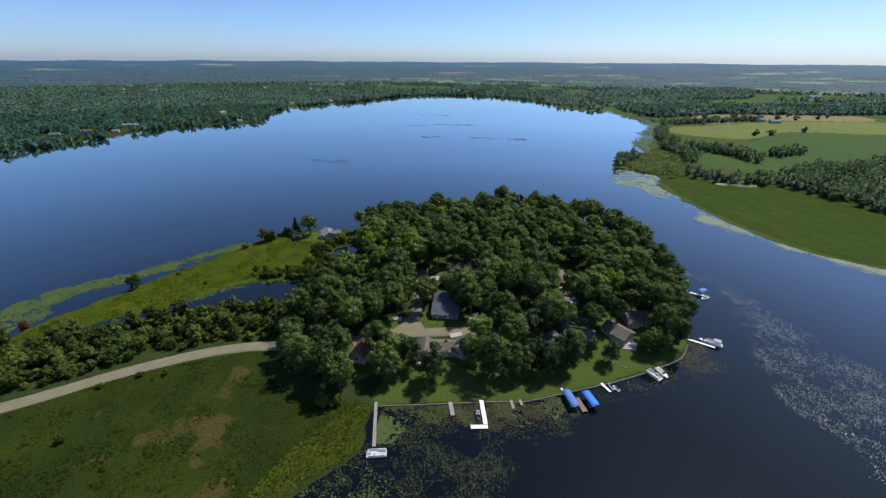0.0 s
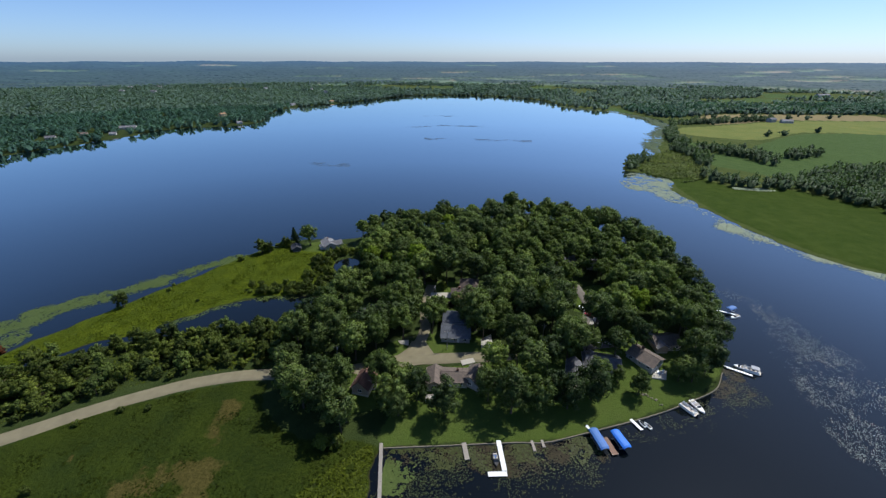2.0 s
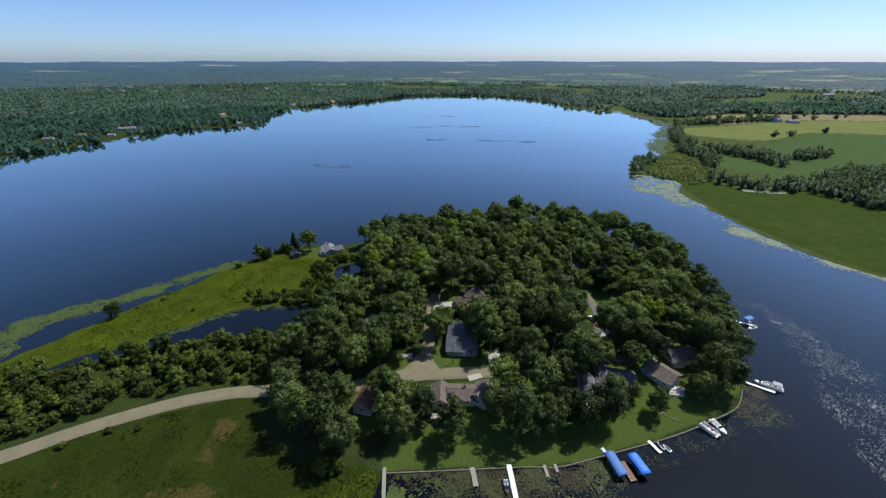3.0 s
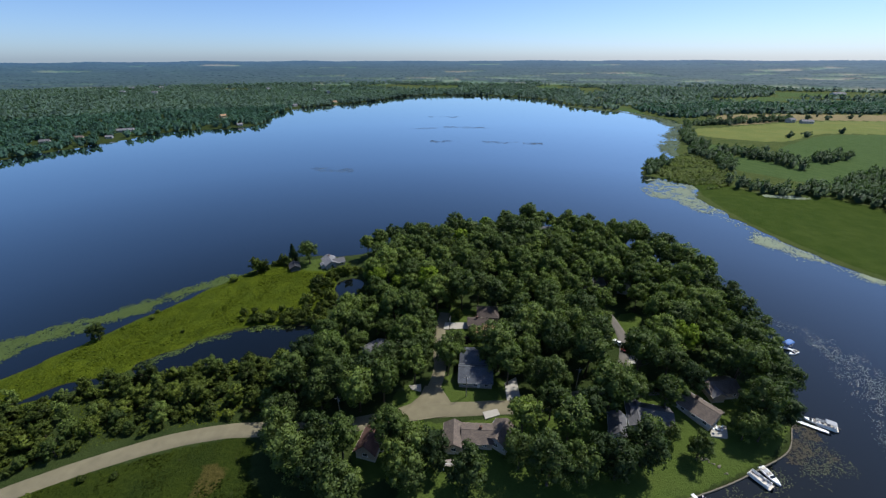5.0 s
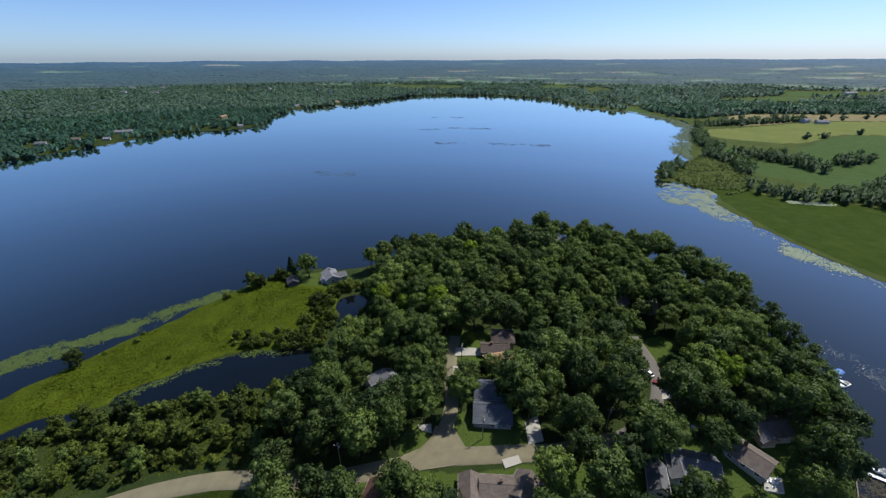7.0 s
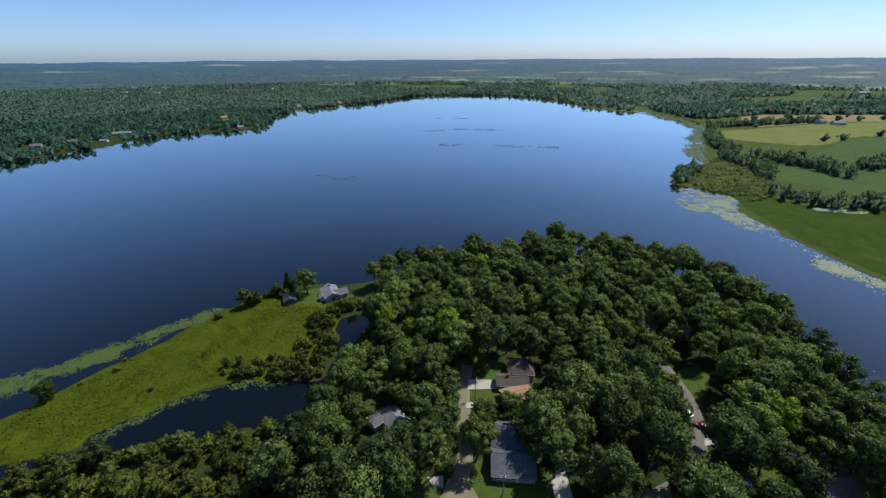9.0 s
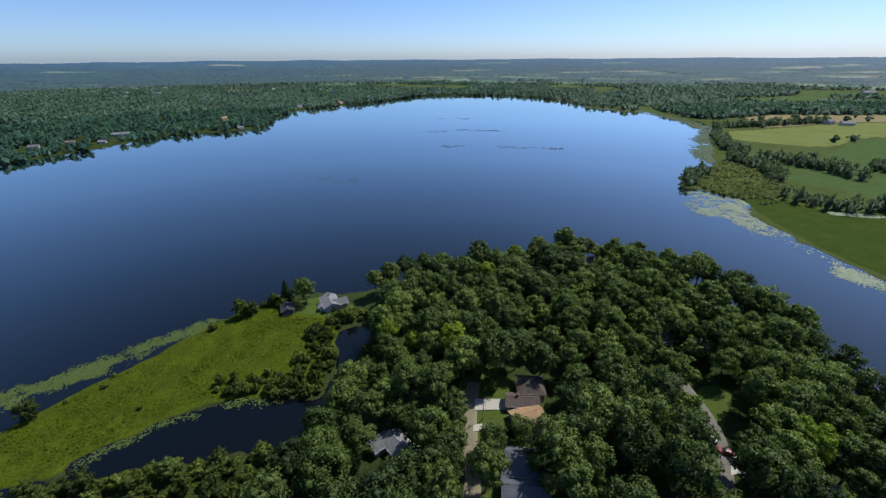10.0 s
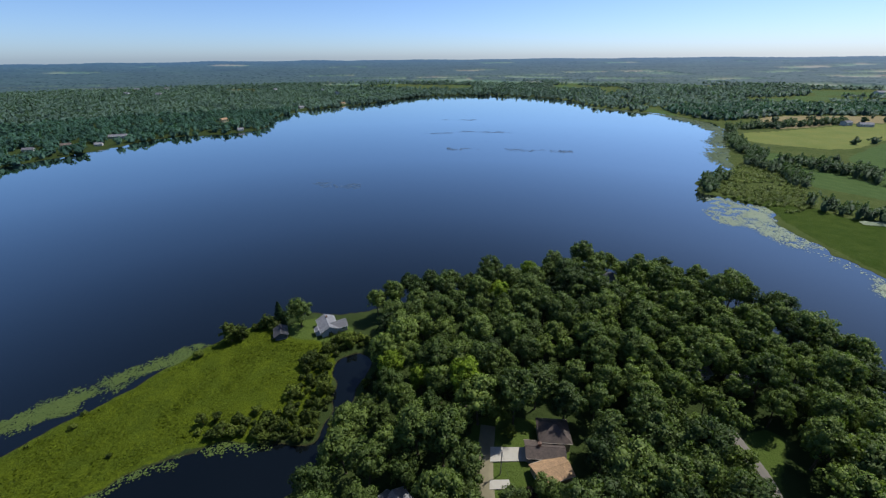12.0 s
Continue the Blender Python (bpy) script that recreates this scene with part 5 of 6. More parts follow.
block(h, 8, 1.2, 60, 8.0, 7.0, 2.9, 2.2, "roof_brown", "side_grey", glazed="sew")
chimney(h, 1.5, 1.5, 3.2, 5.2)
door(h, -1, -2.5, 0.2, 0)
h = house(-44.7, 122.4, 82, "steep red-brown roofed cottage among tall trees")
block(h, 0, 0, 0, 8.2, 6.2, 3.2, 3.0, "roof_red", "side_tan", glazed="ew")
block(h, 0.6, -2.4, 90, 3.4, 2.4, 4.6, 1.2, "roof_red", "side_tan", over=0.25, glazed="", base=2.6)
h = house(-10, 187, 3, "brown house with pyramid roof and tan garage wing")
block(h, 1.6, 6.2, 0, 9.0, 8.0, 4.2, 2.6, "roof_brown_shaded", "side_tan", "hip", glazed="s")
block(h, -1.8, 0.3, 0, 11.0, 5.4, 2.7, 1.3, "roof_brown_shaded", "side_tan", glazed="s")
block(h, -0.8, -6.0, 22, 10.0, 6.2, 2.6, 1.2, "roof_tan", "side_tan", glazed="w")
chimney(h, -3.5, 0.6, 3.2, 5.0)
h = house(64, 147.4, -49, "grey-brown roofed shore house with pale stone patio")
block(h, 0, 0, 0, 10.8, 8.2, 2.8, 1.9, "roof_brown", "side_grey", glazed="sen")
chimney(h, -2, 1, 3.8, 5.6)
h = house(75.4, 158.5, 12, "grey-brown roofed house half hidden by trees")
block(h, 0, 0, 0, 11, 7.4, 2.9, 2.0, "roof_brown", "side_tan", glazed="s")
block(h, -3.4, -1.2, 90, 7.5, 4.6, 2.8, 1.4, "roof_grey", "side_tan", glazed="")
h = house(46, 142.6, -8, "dark grey low-roofed house under spreading trees")
block(h, 0, 0, 0, 12.5, 8.0, 2.8, 1.7, "roof_grey", "side_grey", glazed="se")
block(h, -4.5, -1.5, 90, 9.5, 5.2, 2.8, 1.5, "roof_grey", "side_grey", glazed="w")
h = house(33.8, 137, 78, "narrow pale grey cottage with wooden lake deck")
block(h, 0, 0, 0, 8.8, 4.8, 2.9, 1.9, "roof_grey", "side_white", glazed="we")
h = house(-51, 165.6, -42, "pale grey roofed house wrapped in tall trees")
block(h, 0, 0, 0, 7.5, 6.0, 2.9, 1.8, "roof_pale", "side_white", glazed="s")
block(h, -4.0, -3.5, 90, 6.0, 4.2, 2.6, 1.3, "roof_grey", "side_white", glazed="")
block(h, 5.2, 1.0, 0, 4.4, 4.6, 2.6, 1.4, "roof_pale", "side_white", glazed="")
h = house(-103, 242, -55, "light grey roofed white cottage on the lake shore", z=1.0)
block(h, 0, 0, 0, 10.5, 7.2, 2.7, 1.8, "roof_pale", "side_grey", glazed="sew")
block(h, 2.2, 4.2, 90, 7.0, 5.2, 2.7, 1.5, "roof_grey", "side_grey", glazed="s")
block(h, 1.5, -4.6, 0, 3.2, 2.4, 2.2, 0.6, "roof_pale", "side_white", over=0.2, glazed="")
chimney(h, -3, 0.5, 3.4, 5.0)
h = house(-122, 235, -60, "small dark-roofed cabin shaded by a tree", "cabin", z=0.9)
# roof and wall colours are darkened to hold the tree's shade
block(h, 0, 0, 0, 6.5, 5.0, 2.3, 1.3, "roof_dark_shaded", "side_shaded", glazed="s")
h = house(29, 294, 10, "grey roofed lake house showing between treetops")
block(h, 0, 0, 0, 9.0, 7.0, 5.2, 2.2, "roof_grey", "side_grey", glazed="s")
h = house(61.5, 226, 80, "pale roofed house glimpsed between oaks")
block(h, 0, 0, 0, 8.5, 5.5, 5.0, 2.0, "roof_pale", "side_white", glazed="w")
h = house(47, 228, 20, "grey roofed house deep under the trees")
block(h, 0, 0, 0, 9.5, 6.5, 3.0, 2.0, "roof_grey", "side_grey", glazed="s")
h = house(70, 166, 5, "small pale outbuilding beside a shaded drive", "shed")
block(h, 0, 0, 0, 4.6, 4.0, 2.3, 1.0, "roof_pale", "side_white", over=0.25, glazed="")
# houses on the far shores
for i, (x, y, w, d, e, roof, wall, turn, lab) in enumerate((
        (-622, 668, 24, 10, 3.2, "roof_pale", "side_white", 25, "long white boathouse on the far shore"),
        (-556, 838, 12, 10, 5.5, "roof_tan", "side_yellow", 60, "tall yellow house on the far shore"),
        (-468, 752, 9, 8, 3.0, "roof_pale", "side_white", 40, "white cottage near the far shore"),
        (-660, 566, 12, 9, 3.0, "roof_grey", "side_white", 30, "white cottage on the wooded far shore"),
        (-640, 600, 11, 8, 3.0, "roof_brown", "side_tan", 30, "tan cottage on the wooded far shore"),
        (-600, 612, 9, 7, 2.8, "roof_pale", "side_white", 30, "white cottage on the wooded far shore"),
        (-512, 1075, 14, 9, 3.5, "roof_pale", "side_white", 70, "pale house at the end of the lake"),
        (-440, 1170, 14, 9, 3.5, "roof_tan", "side_yellow", 70, "pale house at the end of the lake"),
        (546, 862, 13, 10, 5.5, "roof_grey", "side_white", 20, "white farmhouse between shade trees"),
        (566, 850, 18, 10, 4.0, "roof_pale", "side_white", -10, "long pale farm shed beside the farmhouse"),
        (1080, 1485, 40, 16, 6.0, "roof_pale", "side_white", 10, "large white barn far across the fields"))):
    h = house(x, y, turn, lab, "barn" if "barn" in lab else "house")
    block(h, 0, 0, 0, w, d, e, d * 0.24, roof, wall, glazed="s")
for i, (x, y) in enumerate(((-1190, 1290), (-1075, 1285), (-1300, 1450), (-1205, 1475), (-830, 1540), (-630, 1490), (-535, 1380))):
    h = house(x, y, 20 * i, "pale farm building rising above distant woods", "barn", z=float(height(x, y)) + 4)
    block(h, 0, 0, 0, 15, 9, 8.0, 2.4, "roof_pale", "side_white", glazed="", base=-5)


# ---- paved areas, shore wall ----
def slab_on_ground(name, pts, mat, label, category, lift=0.12):
    p = np.array(pts, float)
    z = height(p[:, 0], p[:, 1])
    zt = float(z.max()) + lift
    g = Geo()
    n = len(p)
    zs = np.full(n, zt)
    g.loft([[(q[0], q[1], k - 0.7) for q, k in zip(p, zs)], [(q[0], q[1], k) for q, k in zip(p, zs)]])
    return tagged(new(name, g.mesh(name, M[mat])), label, category, kind="structure")


slab_on_ground("driveway_1", [(-9, 136.2), (-4, 138.6), (-5, 141), (-10, 139)], "concrete", "pale concrete drive before the ranch house", "driveway", 0.3)
slab_on_ground("driveway_2", [(-28, 183), (-17, 184.6), (-17, 189.2), (-28, 188)], "concrete", "bright concrete drive beside the brown house", "driveway", 0.2)
slab_on_ground("driveway_3", [(-1.5, 145.2), (3.4, 147), (2.4, 157), (-2, 153.4)], "concrete", "pale concrete drive beside the round lawn", "driveway", 0.16)
slab_on_ground("driveway_4", [(-37.5, 148.6), (-36, 146.6), (-32.4, 146), (-33, 149.6)], "concrete", "short pale concrete drive", "driveway", 0.08)
slab_on_ground("driveway_5", [(-28, 174.6), (-22, 175.6), (-22.5, 178.2), (-28, 177.4)], "concrete", "short concrete drive off the lane", "driveway", 0.2)
slab_on_ground("driveway_6", [(47, 168.6), (51.5, 169.6), (52.5, 175.2), (48, 174.2)], "concrete", "pale parking slab beside the shaded lane", "driveway", 0.18)
slab_on_ground("driveway_7", [(41, 150.6), (56, 154.4), (54, 159), (40, 154)], "asphalt", "worn grey parking yard behind the shore houses", "driveway", 0.14)
slab_on_ground("apron", [(-40, 131.2), (-18, 137.4), (-25.5, 149), (-31.5, 149), (-33, 141.5), (-40, 137.4)], "road", "wide pale gravel junction", "road", 0.11)
slab_on_ground("patio", [(64, 138.6), (69.4, 138.6), (71.4, 143.2), (66.5, 143)], "concrete", "pale stone patio with white garden furniture", "patio", 0.2)


def seawall():
    line = spread([(-33, 99.4), (-10, 102.8), (10, 105.8), (20, 106.9), (36, 112.7), (59, 121.7), (75, 129.6), (87, 136.7), (94, 146)], 14)
    d = np.gradient(line, axis=0)
    d /= np.linalg.norm(d, axis=1, keepdims=True)
    g = Geo()
    for i in range(len(line) - 1):
        a, b = line[i], line[i + 1]
        n = np.array([-d[i, 1], d[i, 0]]) * 0.15
        zt = 0.52 + 0.05 * math.sin(i * 2.3)
        g.hexa([(*(a - n), -0.6), (*(b - n), -0.6), (*(b + n), -0.6), (*(a + n), -0.6)], [(*(a - n), zt), (*(b - n), zt), (*(b + n), zt), (*(a + n), zt)])
    tagged(new("seawall", g.mesh("seawall", M["stone"])), "low stone edging along the shore lawn", "wall", kind="structure")


seawall()


# ---- docks ----
def dock(label, a, b, width, mat, z=0.55, foot=None):
    """A pier from a to b in deck sections on posts; foot: a second arm (c, d)."""
    root = thing("dock", label, "dock", pose(a[0], a[1], 0))
    o = Vector((a[0], a[1], 0))
    for s, e in [(a, b)] + ([foot] if foot else []):
        s, e = Vector((*s, 0)) - o, Vector((*e, 0)) - o
        length = (e - s).length
        u = (e - s) / length
        n = Vector((-u.y, u.x, 0)) * width / 2
        k = max(1, round(length / 2.6))
        for i in range(k):
            p, q = s + u * (length * i / k + 0.02), s + u * (length * (i + 1) / k - 0.02)
            zt = z + 0.004 * (i % 2)
            g = Geo()
            g.hexa([tuple(v + Vector((0, 0, zt - 0.14))) for v in (p - n, q - n, q + n, p + n)], [tuple(v + Vector((0, 0, zt))) for v in (p - n, q - n, q + n, p + n)])
            part("deck_section", g, M[mat], root)
            for side in (-1, 1):
                g = Geo()
                c = q + n * side * 0.96
                g.tube((c.x, c.y, -1.4), (c.x, c.y, z + 0.35), 0.05, n=6)
                part("post", g, M["alu"], root)
    return root


dock("long narrow grey wooden walkway over the reeds", (-33.4, 101.2), (-29.6, 83.4), 1.1, "wood")
dock("short grey wooden pier on the lily-covered shore", (-6.8, 104.0), (-5.4, 98.1), 1.5, "wood")
dock("white painted l-shaped pier with dark watercraft", (4.4, 106), (6.0, 95.6), 1.5, "white", foot=((6.75, 94.7), (1.0, 94.0)))
dock("small weathered wooden landing", (15.2, 107.0), (15.9, 103.2), 0.9, "wood")
dock("small weathered wooden landing", (18.5, 107.6), (19.0, 105.0), 0.9, "wood")
dock("pale ramp leading to the boat canopies", (34.2, 115.2), (35.6, 112.6), 1.0, "white")
dock("brown wooden pier between two blue boat canopies", (39.2, 110.6), (41.0, 104.4), 2.0, "deckwood")
dock("short white pier beside parked watercraft", (50.2, 119.0), (52.5, 114.8), 1.1, "white")
dock("long white pier off the wooded corner", (95.8, 150.2), (104.9, 145.3), 1.1, "white")
dock("short white pier under trees beside a blue canopy", (114, 191.6), (122.5, 187.8), 1.1, "white")


# ---- boats ----
def hull_rings(length, beam, deep, z0, flare=0.75):
    rings = []
    for t, w, k in ((0, 0.92, 1.0), (0.3, 1.0, 1.0), (0.6, 0.92, 0.95), (0.82, 0.58, 0.75), (0.95, 0.22, 0.4), (1.0, 0.04, 0.1)):
        y, hw = length * (t - 0.5), beam / 2 * w
        rings.append([(-hw * flare, y, z0 + deep * (1 - k) * 0.4), (hw * flare, y, z0 + deep * (1 - k) * 0.4), (hw, y, z0 + deep * 0.55), (hw * 0.97, y, z0 + deep * (1 + 0.14 * t)), (-hw * 0.97, y, z0 + deep * (1 + 0.14 * t)), (-hw, y, z0 + deep * 0.55)])
    return rings


def motor(root, y, z):
    g = Geo()
    g.box(-0.2, 0.2, y - 0.5, y, z, z + 0.55, 0.1)
    g.box(-0.07, 0.07, y - 0.35, y - 0.15, z - 1.0, z)
    part("outboard_motor", g, M["dark"], root)


def pontoon_boat(x, y, turn, label, cover=None, length=6.4, top=None):
    r = thing("pontoon_boat", label, "boat", pose(x, y, 0, 0, 0, turn))
    hl, hw = length / 2, 1.22
    for s in (-1, 1):
        g = Geo()
        g.tube((s * 0.85, -hl + 0.2, 0.12), (s * 0.85, hl - 0.7, 0.12), 0.31, n=10)
        g.tube((s * 0.85, hl - 0.7, 0.12), (s * 0.85, hl, 0.28), 0.31, 0.05, 10)
        part("float", g, M["alu"], r, smooth=False)
    g = Geo()
    g.box(-hw, hw, -hl, hl - 0.1, 0.45, 0.55, 0.02)
    part("deck", g, M["beige"], r)
    for x0, x1, y0, y1 in ((-hw, -hw + 0.06, -hl + 0.6, hl - 0.3), (hw - 0.06, hw, -hl + 0.6, hl - 0.3), (-hw + 0.06, -0.45, hl - 0.36, hl - 0.3), (0.45, hw - 0.06, hl - 0.36, hl - 0.3), (-hw + 0.06, hw - 0.8, -hl + 0.6, -hl + 0.66)):
        g = Geo()
        g.box(x0, x1, y0, y1, 0.55, 1.2)
        part("rail_panel", g, M["white"], r)
    for x0, x1, y0, y1 in ((-hw + 0.1, -hw + 0.75, 0.6, hl - 0.45), (hw - 0.75, hw - 0.1, 0.6, hl - 0.45), (-hw + 0.1, hw - 0.9, -hl + 0.75, -hl + 1.4)):
        g = Geo()
        g.box(x0, x1, y0, y1, 0.55, 0.95, 0.06)
        s_ = part("bench_seat", g, M["grey"], r)
        g = Geo()
        xa, xb = (x0, x0 + 0.14) if x0 < -0.5 else (x1 - 0.14, x1)
        g.box(xa, xb, y0, y1, 0.95, 1.3, 0.04)
        part("backrest", g, M["white"], s_)
    g = Geo()
    g.box(0.35, 1.0, -0.9, -0.35, 0.55, 1.35, 0.08)
    c = part("console", g, M["grey"], r)
    g = Geo()
    for i in range(10):
        a0, a1 = i * math.pi / 5, (i + 1) * math.pi / 5
        g.tube((0.68 + 0.17 * math.cos(a0), -0.98, 1.25 + 0.17 * math.sin(a0)), (0.68 + 0.17 * math.cos(a1), -0.98, 1.25 + 0.17 * math.sin(a1)), 0.02, n=5)
    part("steering_wheel", g, M["dark"], c)
    motor(r, -hl, 0.5)
    if top:
        for s in (-1, 1):
            for yy in (-1.9, 0.5):
                g = Geo()
                g.tube((s * hw * 0.95, yy, 0.55), (s * hw * 0.9, yy, 2.3), 0.025, n=6)
                part("top_pole", g, M["alu"], r)
        g = Geo()
        g.loft([[(x_, yy, 2.3 + 0.18 * (1 - (x_ / 1.15) ** 2) + dz) for x_, dz in ((-1.15, 0), (-0.6, 0), (0, 0), (0.6, 0), (1.15, 0), (1.15, -0.05), (0, -0.05), (-1.15, -0.05))] for yy in (-2.1, -0.7, 0.7)])
        part("bimini_top", g, M[top], r)
    if cover:
        g = Geo()
        g.loft([[(x_, yy, z_ - (0.25 if abs(yy) > hl - 0.5 else 0)) for x_, z_ in ((-1.26, 0.75), (-1.22, 1.22), (-0.5, 1.42), (0, 1.55), (0.5, 1.42), (1.22, 1.22), (1.26, 0.75))] for yy in (-hl + 0.5, -hl + 1.2, 0, hl - 1.0, hl - 0.3)])
        part("mooring_cover", g, M[cover], r, "stretched blue-grey mooring cover")
    return r


def runabout(x, y, turn, label, length=6.2, beam=2.3, hull="white", fit="grey"):
    r = thing("motor_boat", label, "boat", pose(x, y, 0, 0, 0, turn))
    g = Geo()
    g.loft(hull_rings(length, beam, 0.75, -0.15))
    part("hull", g, M[hull], r)
    g = Geo()
    g.box(-beam * 0.36, beam * 0.36, -length * 0.42, length * 0.08, 0.58, 0.645)
    part("cockpit", g, M[fit], r)
    for xx, yy in ((-0.45, -0.4), (0.45, -0.4)):
        g = Geo()
        g.box(xx - 0.26, xx + 0.26, yy - 0.28, yy + 0.28, 0.64, 0.95, 0.06)
        g.box(xx - 0.26, xx + 0.26, yy - 0.34, yy - 0.22, 0.95, 1.3, 0.04)
        part("seat", g, M["beige"], r)
    g = Geo()
    g.box(-beam * 0.34, beam * 0.34, -length * 0.42, -length * 0.32, 0.64, 0.95, 0.06)
    part("rear_bench", g, M["beige"], r)
    g = Geo()
    g.hexa([(-0.85, 0.45, 0.64), (0.85, 0.45, 0.64), (0.7, 0.95, 0.66), (-0.7, 0.95, 0.66)], [(-0.8, 0.35, 1.1), (0.8, 0.35, 1.1), (0.68, 0.42, 1.1), (-0.68, 0.42, 1.1)])
    part("windscreen", g, M["glass"], r)
    motor(r, -length / 2 + 0.1, 0.4)
    return r


def jet_ski(x, y, turn, label, body="dark", trim="white"):
    r = thing("jet_ski", label, "watercraft", pose(x, y, 0, 0, 0, turn))
    g = Geo()
    g.loft(hull_rings(2.9, 1.15, 0.5, 0.05))
    part("hull", g, M[trim], r)
    g = Geo()
    g.loft([[(-0.3, -1.2, 0.5), (0.3, -1.2, 0.5), (0.18, -1.2, 0.85), (-0.18, -1.2, 0.85)], [(-0.32, 0.0, 0.5), (0.32, 0.0, 0.5), (0.2, 0.0, 0.95), (-0.2, 0.0, 0.95)]])
    part("saddle", g, M["dark"], r)
    g = Geo()
    g.loft([[(-0.4, 0.0, 0.5), (0.4, 0.0, 0.5), (0.22, 0.05, 1.0), (-0.22, 0.05, 1.0)], [(-0.3, 1.1, 0.55), (0.3, 1.1, 0.55), (0.12, 0.8, 0.8), (-0.12, 0.8, 0.8)]])
    part("cowl", g, M[body], r)
    g = Geo()
    g.tube((-0.4, 0.12, 1.08), (0.4, 0.12, 1.08), 0.025, n=6)
    g.tube((0, 0.25, 0.85), (0, 0.12, 1.08), 0.04, n=6)
    part("handlebar", g, M["dark"], r)
    return r


def canopy_lift(x, y, turn, label, mat, length=7.4, width=3.1):
    """A boat lift under a vinyl canopy on four posts."""
    r = thing("boat_lift", label, "boat lift", pose(x, y, 0, 0, 0, turn))
    hl, hw = length / 2, width / 2
    g = Geo()
    prof = [(-hw, 2.05), (-hw * 0.97, 2.42), (-hw * 0.55, 2.72), (0, 2.82), (hw * 0.55, 2.72), (hw * 0.97, 2.42), (hw, 2.05), (hw * 0.92, 2.05), (hw * 0.5, 2.62), (0, 2.72), (-hw * 0.5, 2.62), (-hw * 0.92, 2.05)]
    g.loft([[(a * k, yy, z - dz) for a, z in prof] for yy, k, dz in ((-hl, 0.9, 0.28), (-hl + 0.5, 1, 0.02), (-hl * 0.33, 1, 0), (hl * 0.33, 1, 0.02), (hl - 0.5, 1, 0), (hl, 0.9, 0.28))])
    part("canopy", g, M[mat], r)
    for i in range(5):
        yy = -hl + 0.6 + i * (length - 1.2) / 4
        g = Geo()
        for (xa, za), (xb, zb) in zip(prof[7:11], prof[8:12]):
            g.tube((xa, yy, za - 0.04), (xb, yy, zb - 0.04), 0.025, n=5)
        part("hoop", g, M["alu"], r)
    for sx in (-1, 1):
        for sy in (-1, 1):
            g = Geo()
            g.tube((sx * hw * 0.9, sy * hl * 0.55, -1.6), (sx * hw * 0.9, sy * hl * 0.55, 2.1), 0.06, n=8)
            part("post", g, M["alu"], r)
        g = Geo()
        g.box(sx * hw * 0.55 - 0.1, sx * hw * 0.55 + 0.1, -hl * 0.6, hl * 0.6, 0.1, 0.25)
        part("bunk", g, M["wood"], r)
    g = Geo()
    g.box(-hw * 0.85, hw * 0.85, -hl * 0.55 - 0.08, -hl * 0.55 + 0.08, -0.05, 0.09)
    g.box(-hw * 0.85, hw * 0.85, hl * 0.55 - 0.08, hl * 0.55 + 0.08, -0.05, 0.09)
    part("cradle", g, M["alu"], r)
    return r


pontoon_boat(-28.1, 81.1, -81, "white pontoon boat moored at the long walkway")
runabout(3.4, 99.0, 186, "dark covered small boat beside the white pier", 4.6, 1.8, "dark", "blue_dark")
canopy_lift(36.6, 108.6, 16.5, "boat lift under a weathered blue canopy", "blue_dark", 8.0)
canopy_lift(43.6, 109.2, 20, "boat lift under a bright blue canopy", "blue", 7.0)
jet_ski(53.6, 117.6, 30, "white and black jet ski on a shore lift", "dark", "white")
jet_ski(55.2, 116.9, 30, "grey and white jet ski on a shore lift", "grey", "white")
pontoon_boat(72.2, 125.6, 35, "white and grey open pontoon boat beside the lawn", None, 6.2)
runabout(76.0, 127.2, 200, "white motor boat moored beside the shore lawn")
runabout(103.0, 150.0, 62, "small pale motor boat at the long pier", 4.8, 1.9)
pontoon_boat(106.2, 148.2, 62, "grey pontoon boat with folded top at the long pier", None, 6.0, "grey")
canopy_lift(121, 191.4, -62, "boat lift under a blue canopy off the wooded shore", "blue_dark", 4.8, 2.6)
runabout(120.4, 186.6, 118, "small white motor boat beside the blue canopy", 5.2, 2.0)


# ---- poles, wires, cars, garden things ----
def utility_pole(x, y, turn, tall=10.0):
    z = float(height(x, y))
    r = thing("utility_pole", "weathered wooden utility pole with one crossarm", "utility pole", pose(x, y, z, 0, 0, turn))
    g = Geo()
    g.tube((0, 0, -0.8), (0, 0, tall), 0.17, 0.11, 10)
    part("pole", g, M["wood"], r)
    g = Geo()
    g.box(-1.1, 1.1, -0.17, -0.07, tall - 0.9, tall - 0.76)
    c = part("crossarm", g, M["wood"], r)
    for k in (-0.95, 0.0, 0.95):
        g = Geo()
        g.tube((k, -0.12, tall - 0.76), (k, -0.12, tall - 0.56), 0.05, 0.035, 8)
        part("insulator", g, M["grey"], c)
    g = Geo()
    g.tube((0.3, 0.05, tall - 2.3), (0.3, 0.05, tall - 1.4), 0.22, n=10)
    part("transformer", g, M["grey"], r)
    return Vector((x, y, z + tall - 0.6))


def wire(a, b, sag):
    g = Geo()
    pts = [a.lerp(b, i / 14) - Vector((0, 0, sag * 4 * (i / 14) * (1 - i / 14))) for i in range(15)]
    for p, q in zip(pts[:-1], pts[1:]):
        g.tube(p, q, 0.022, n=4)
    tagged(new("power_line", g.mesh("power_line", M["dark"])), "thin black power line strung between poles", "cable")


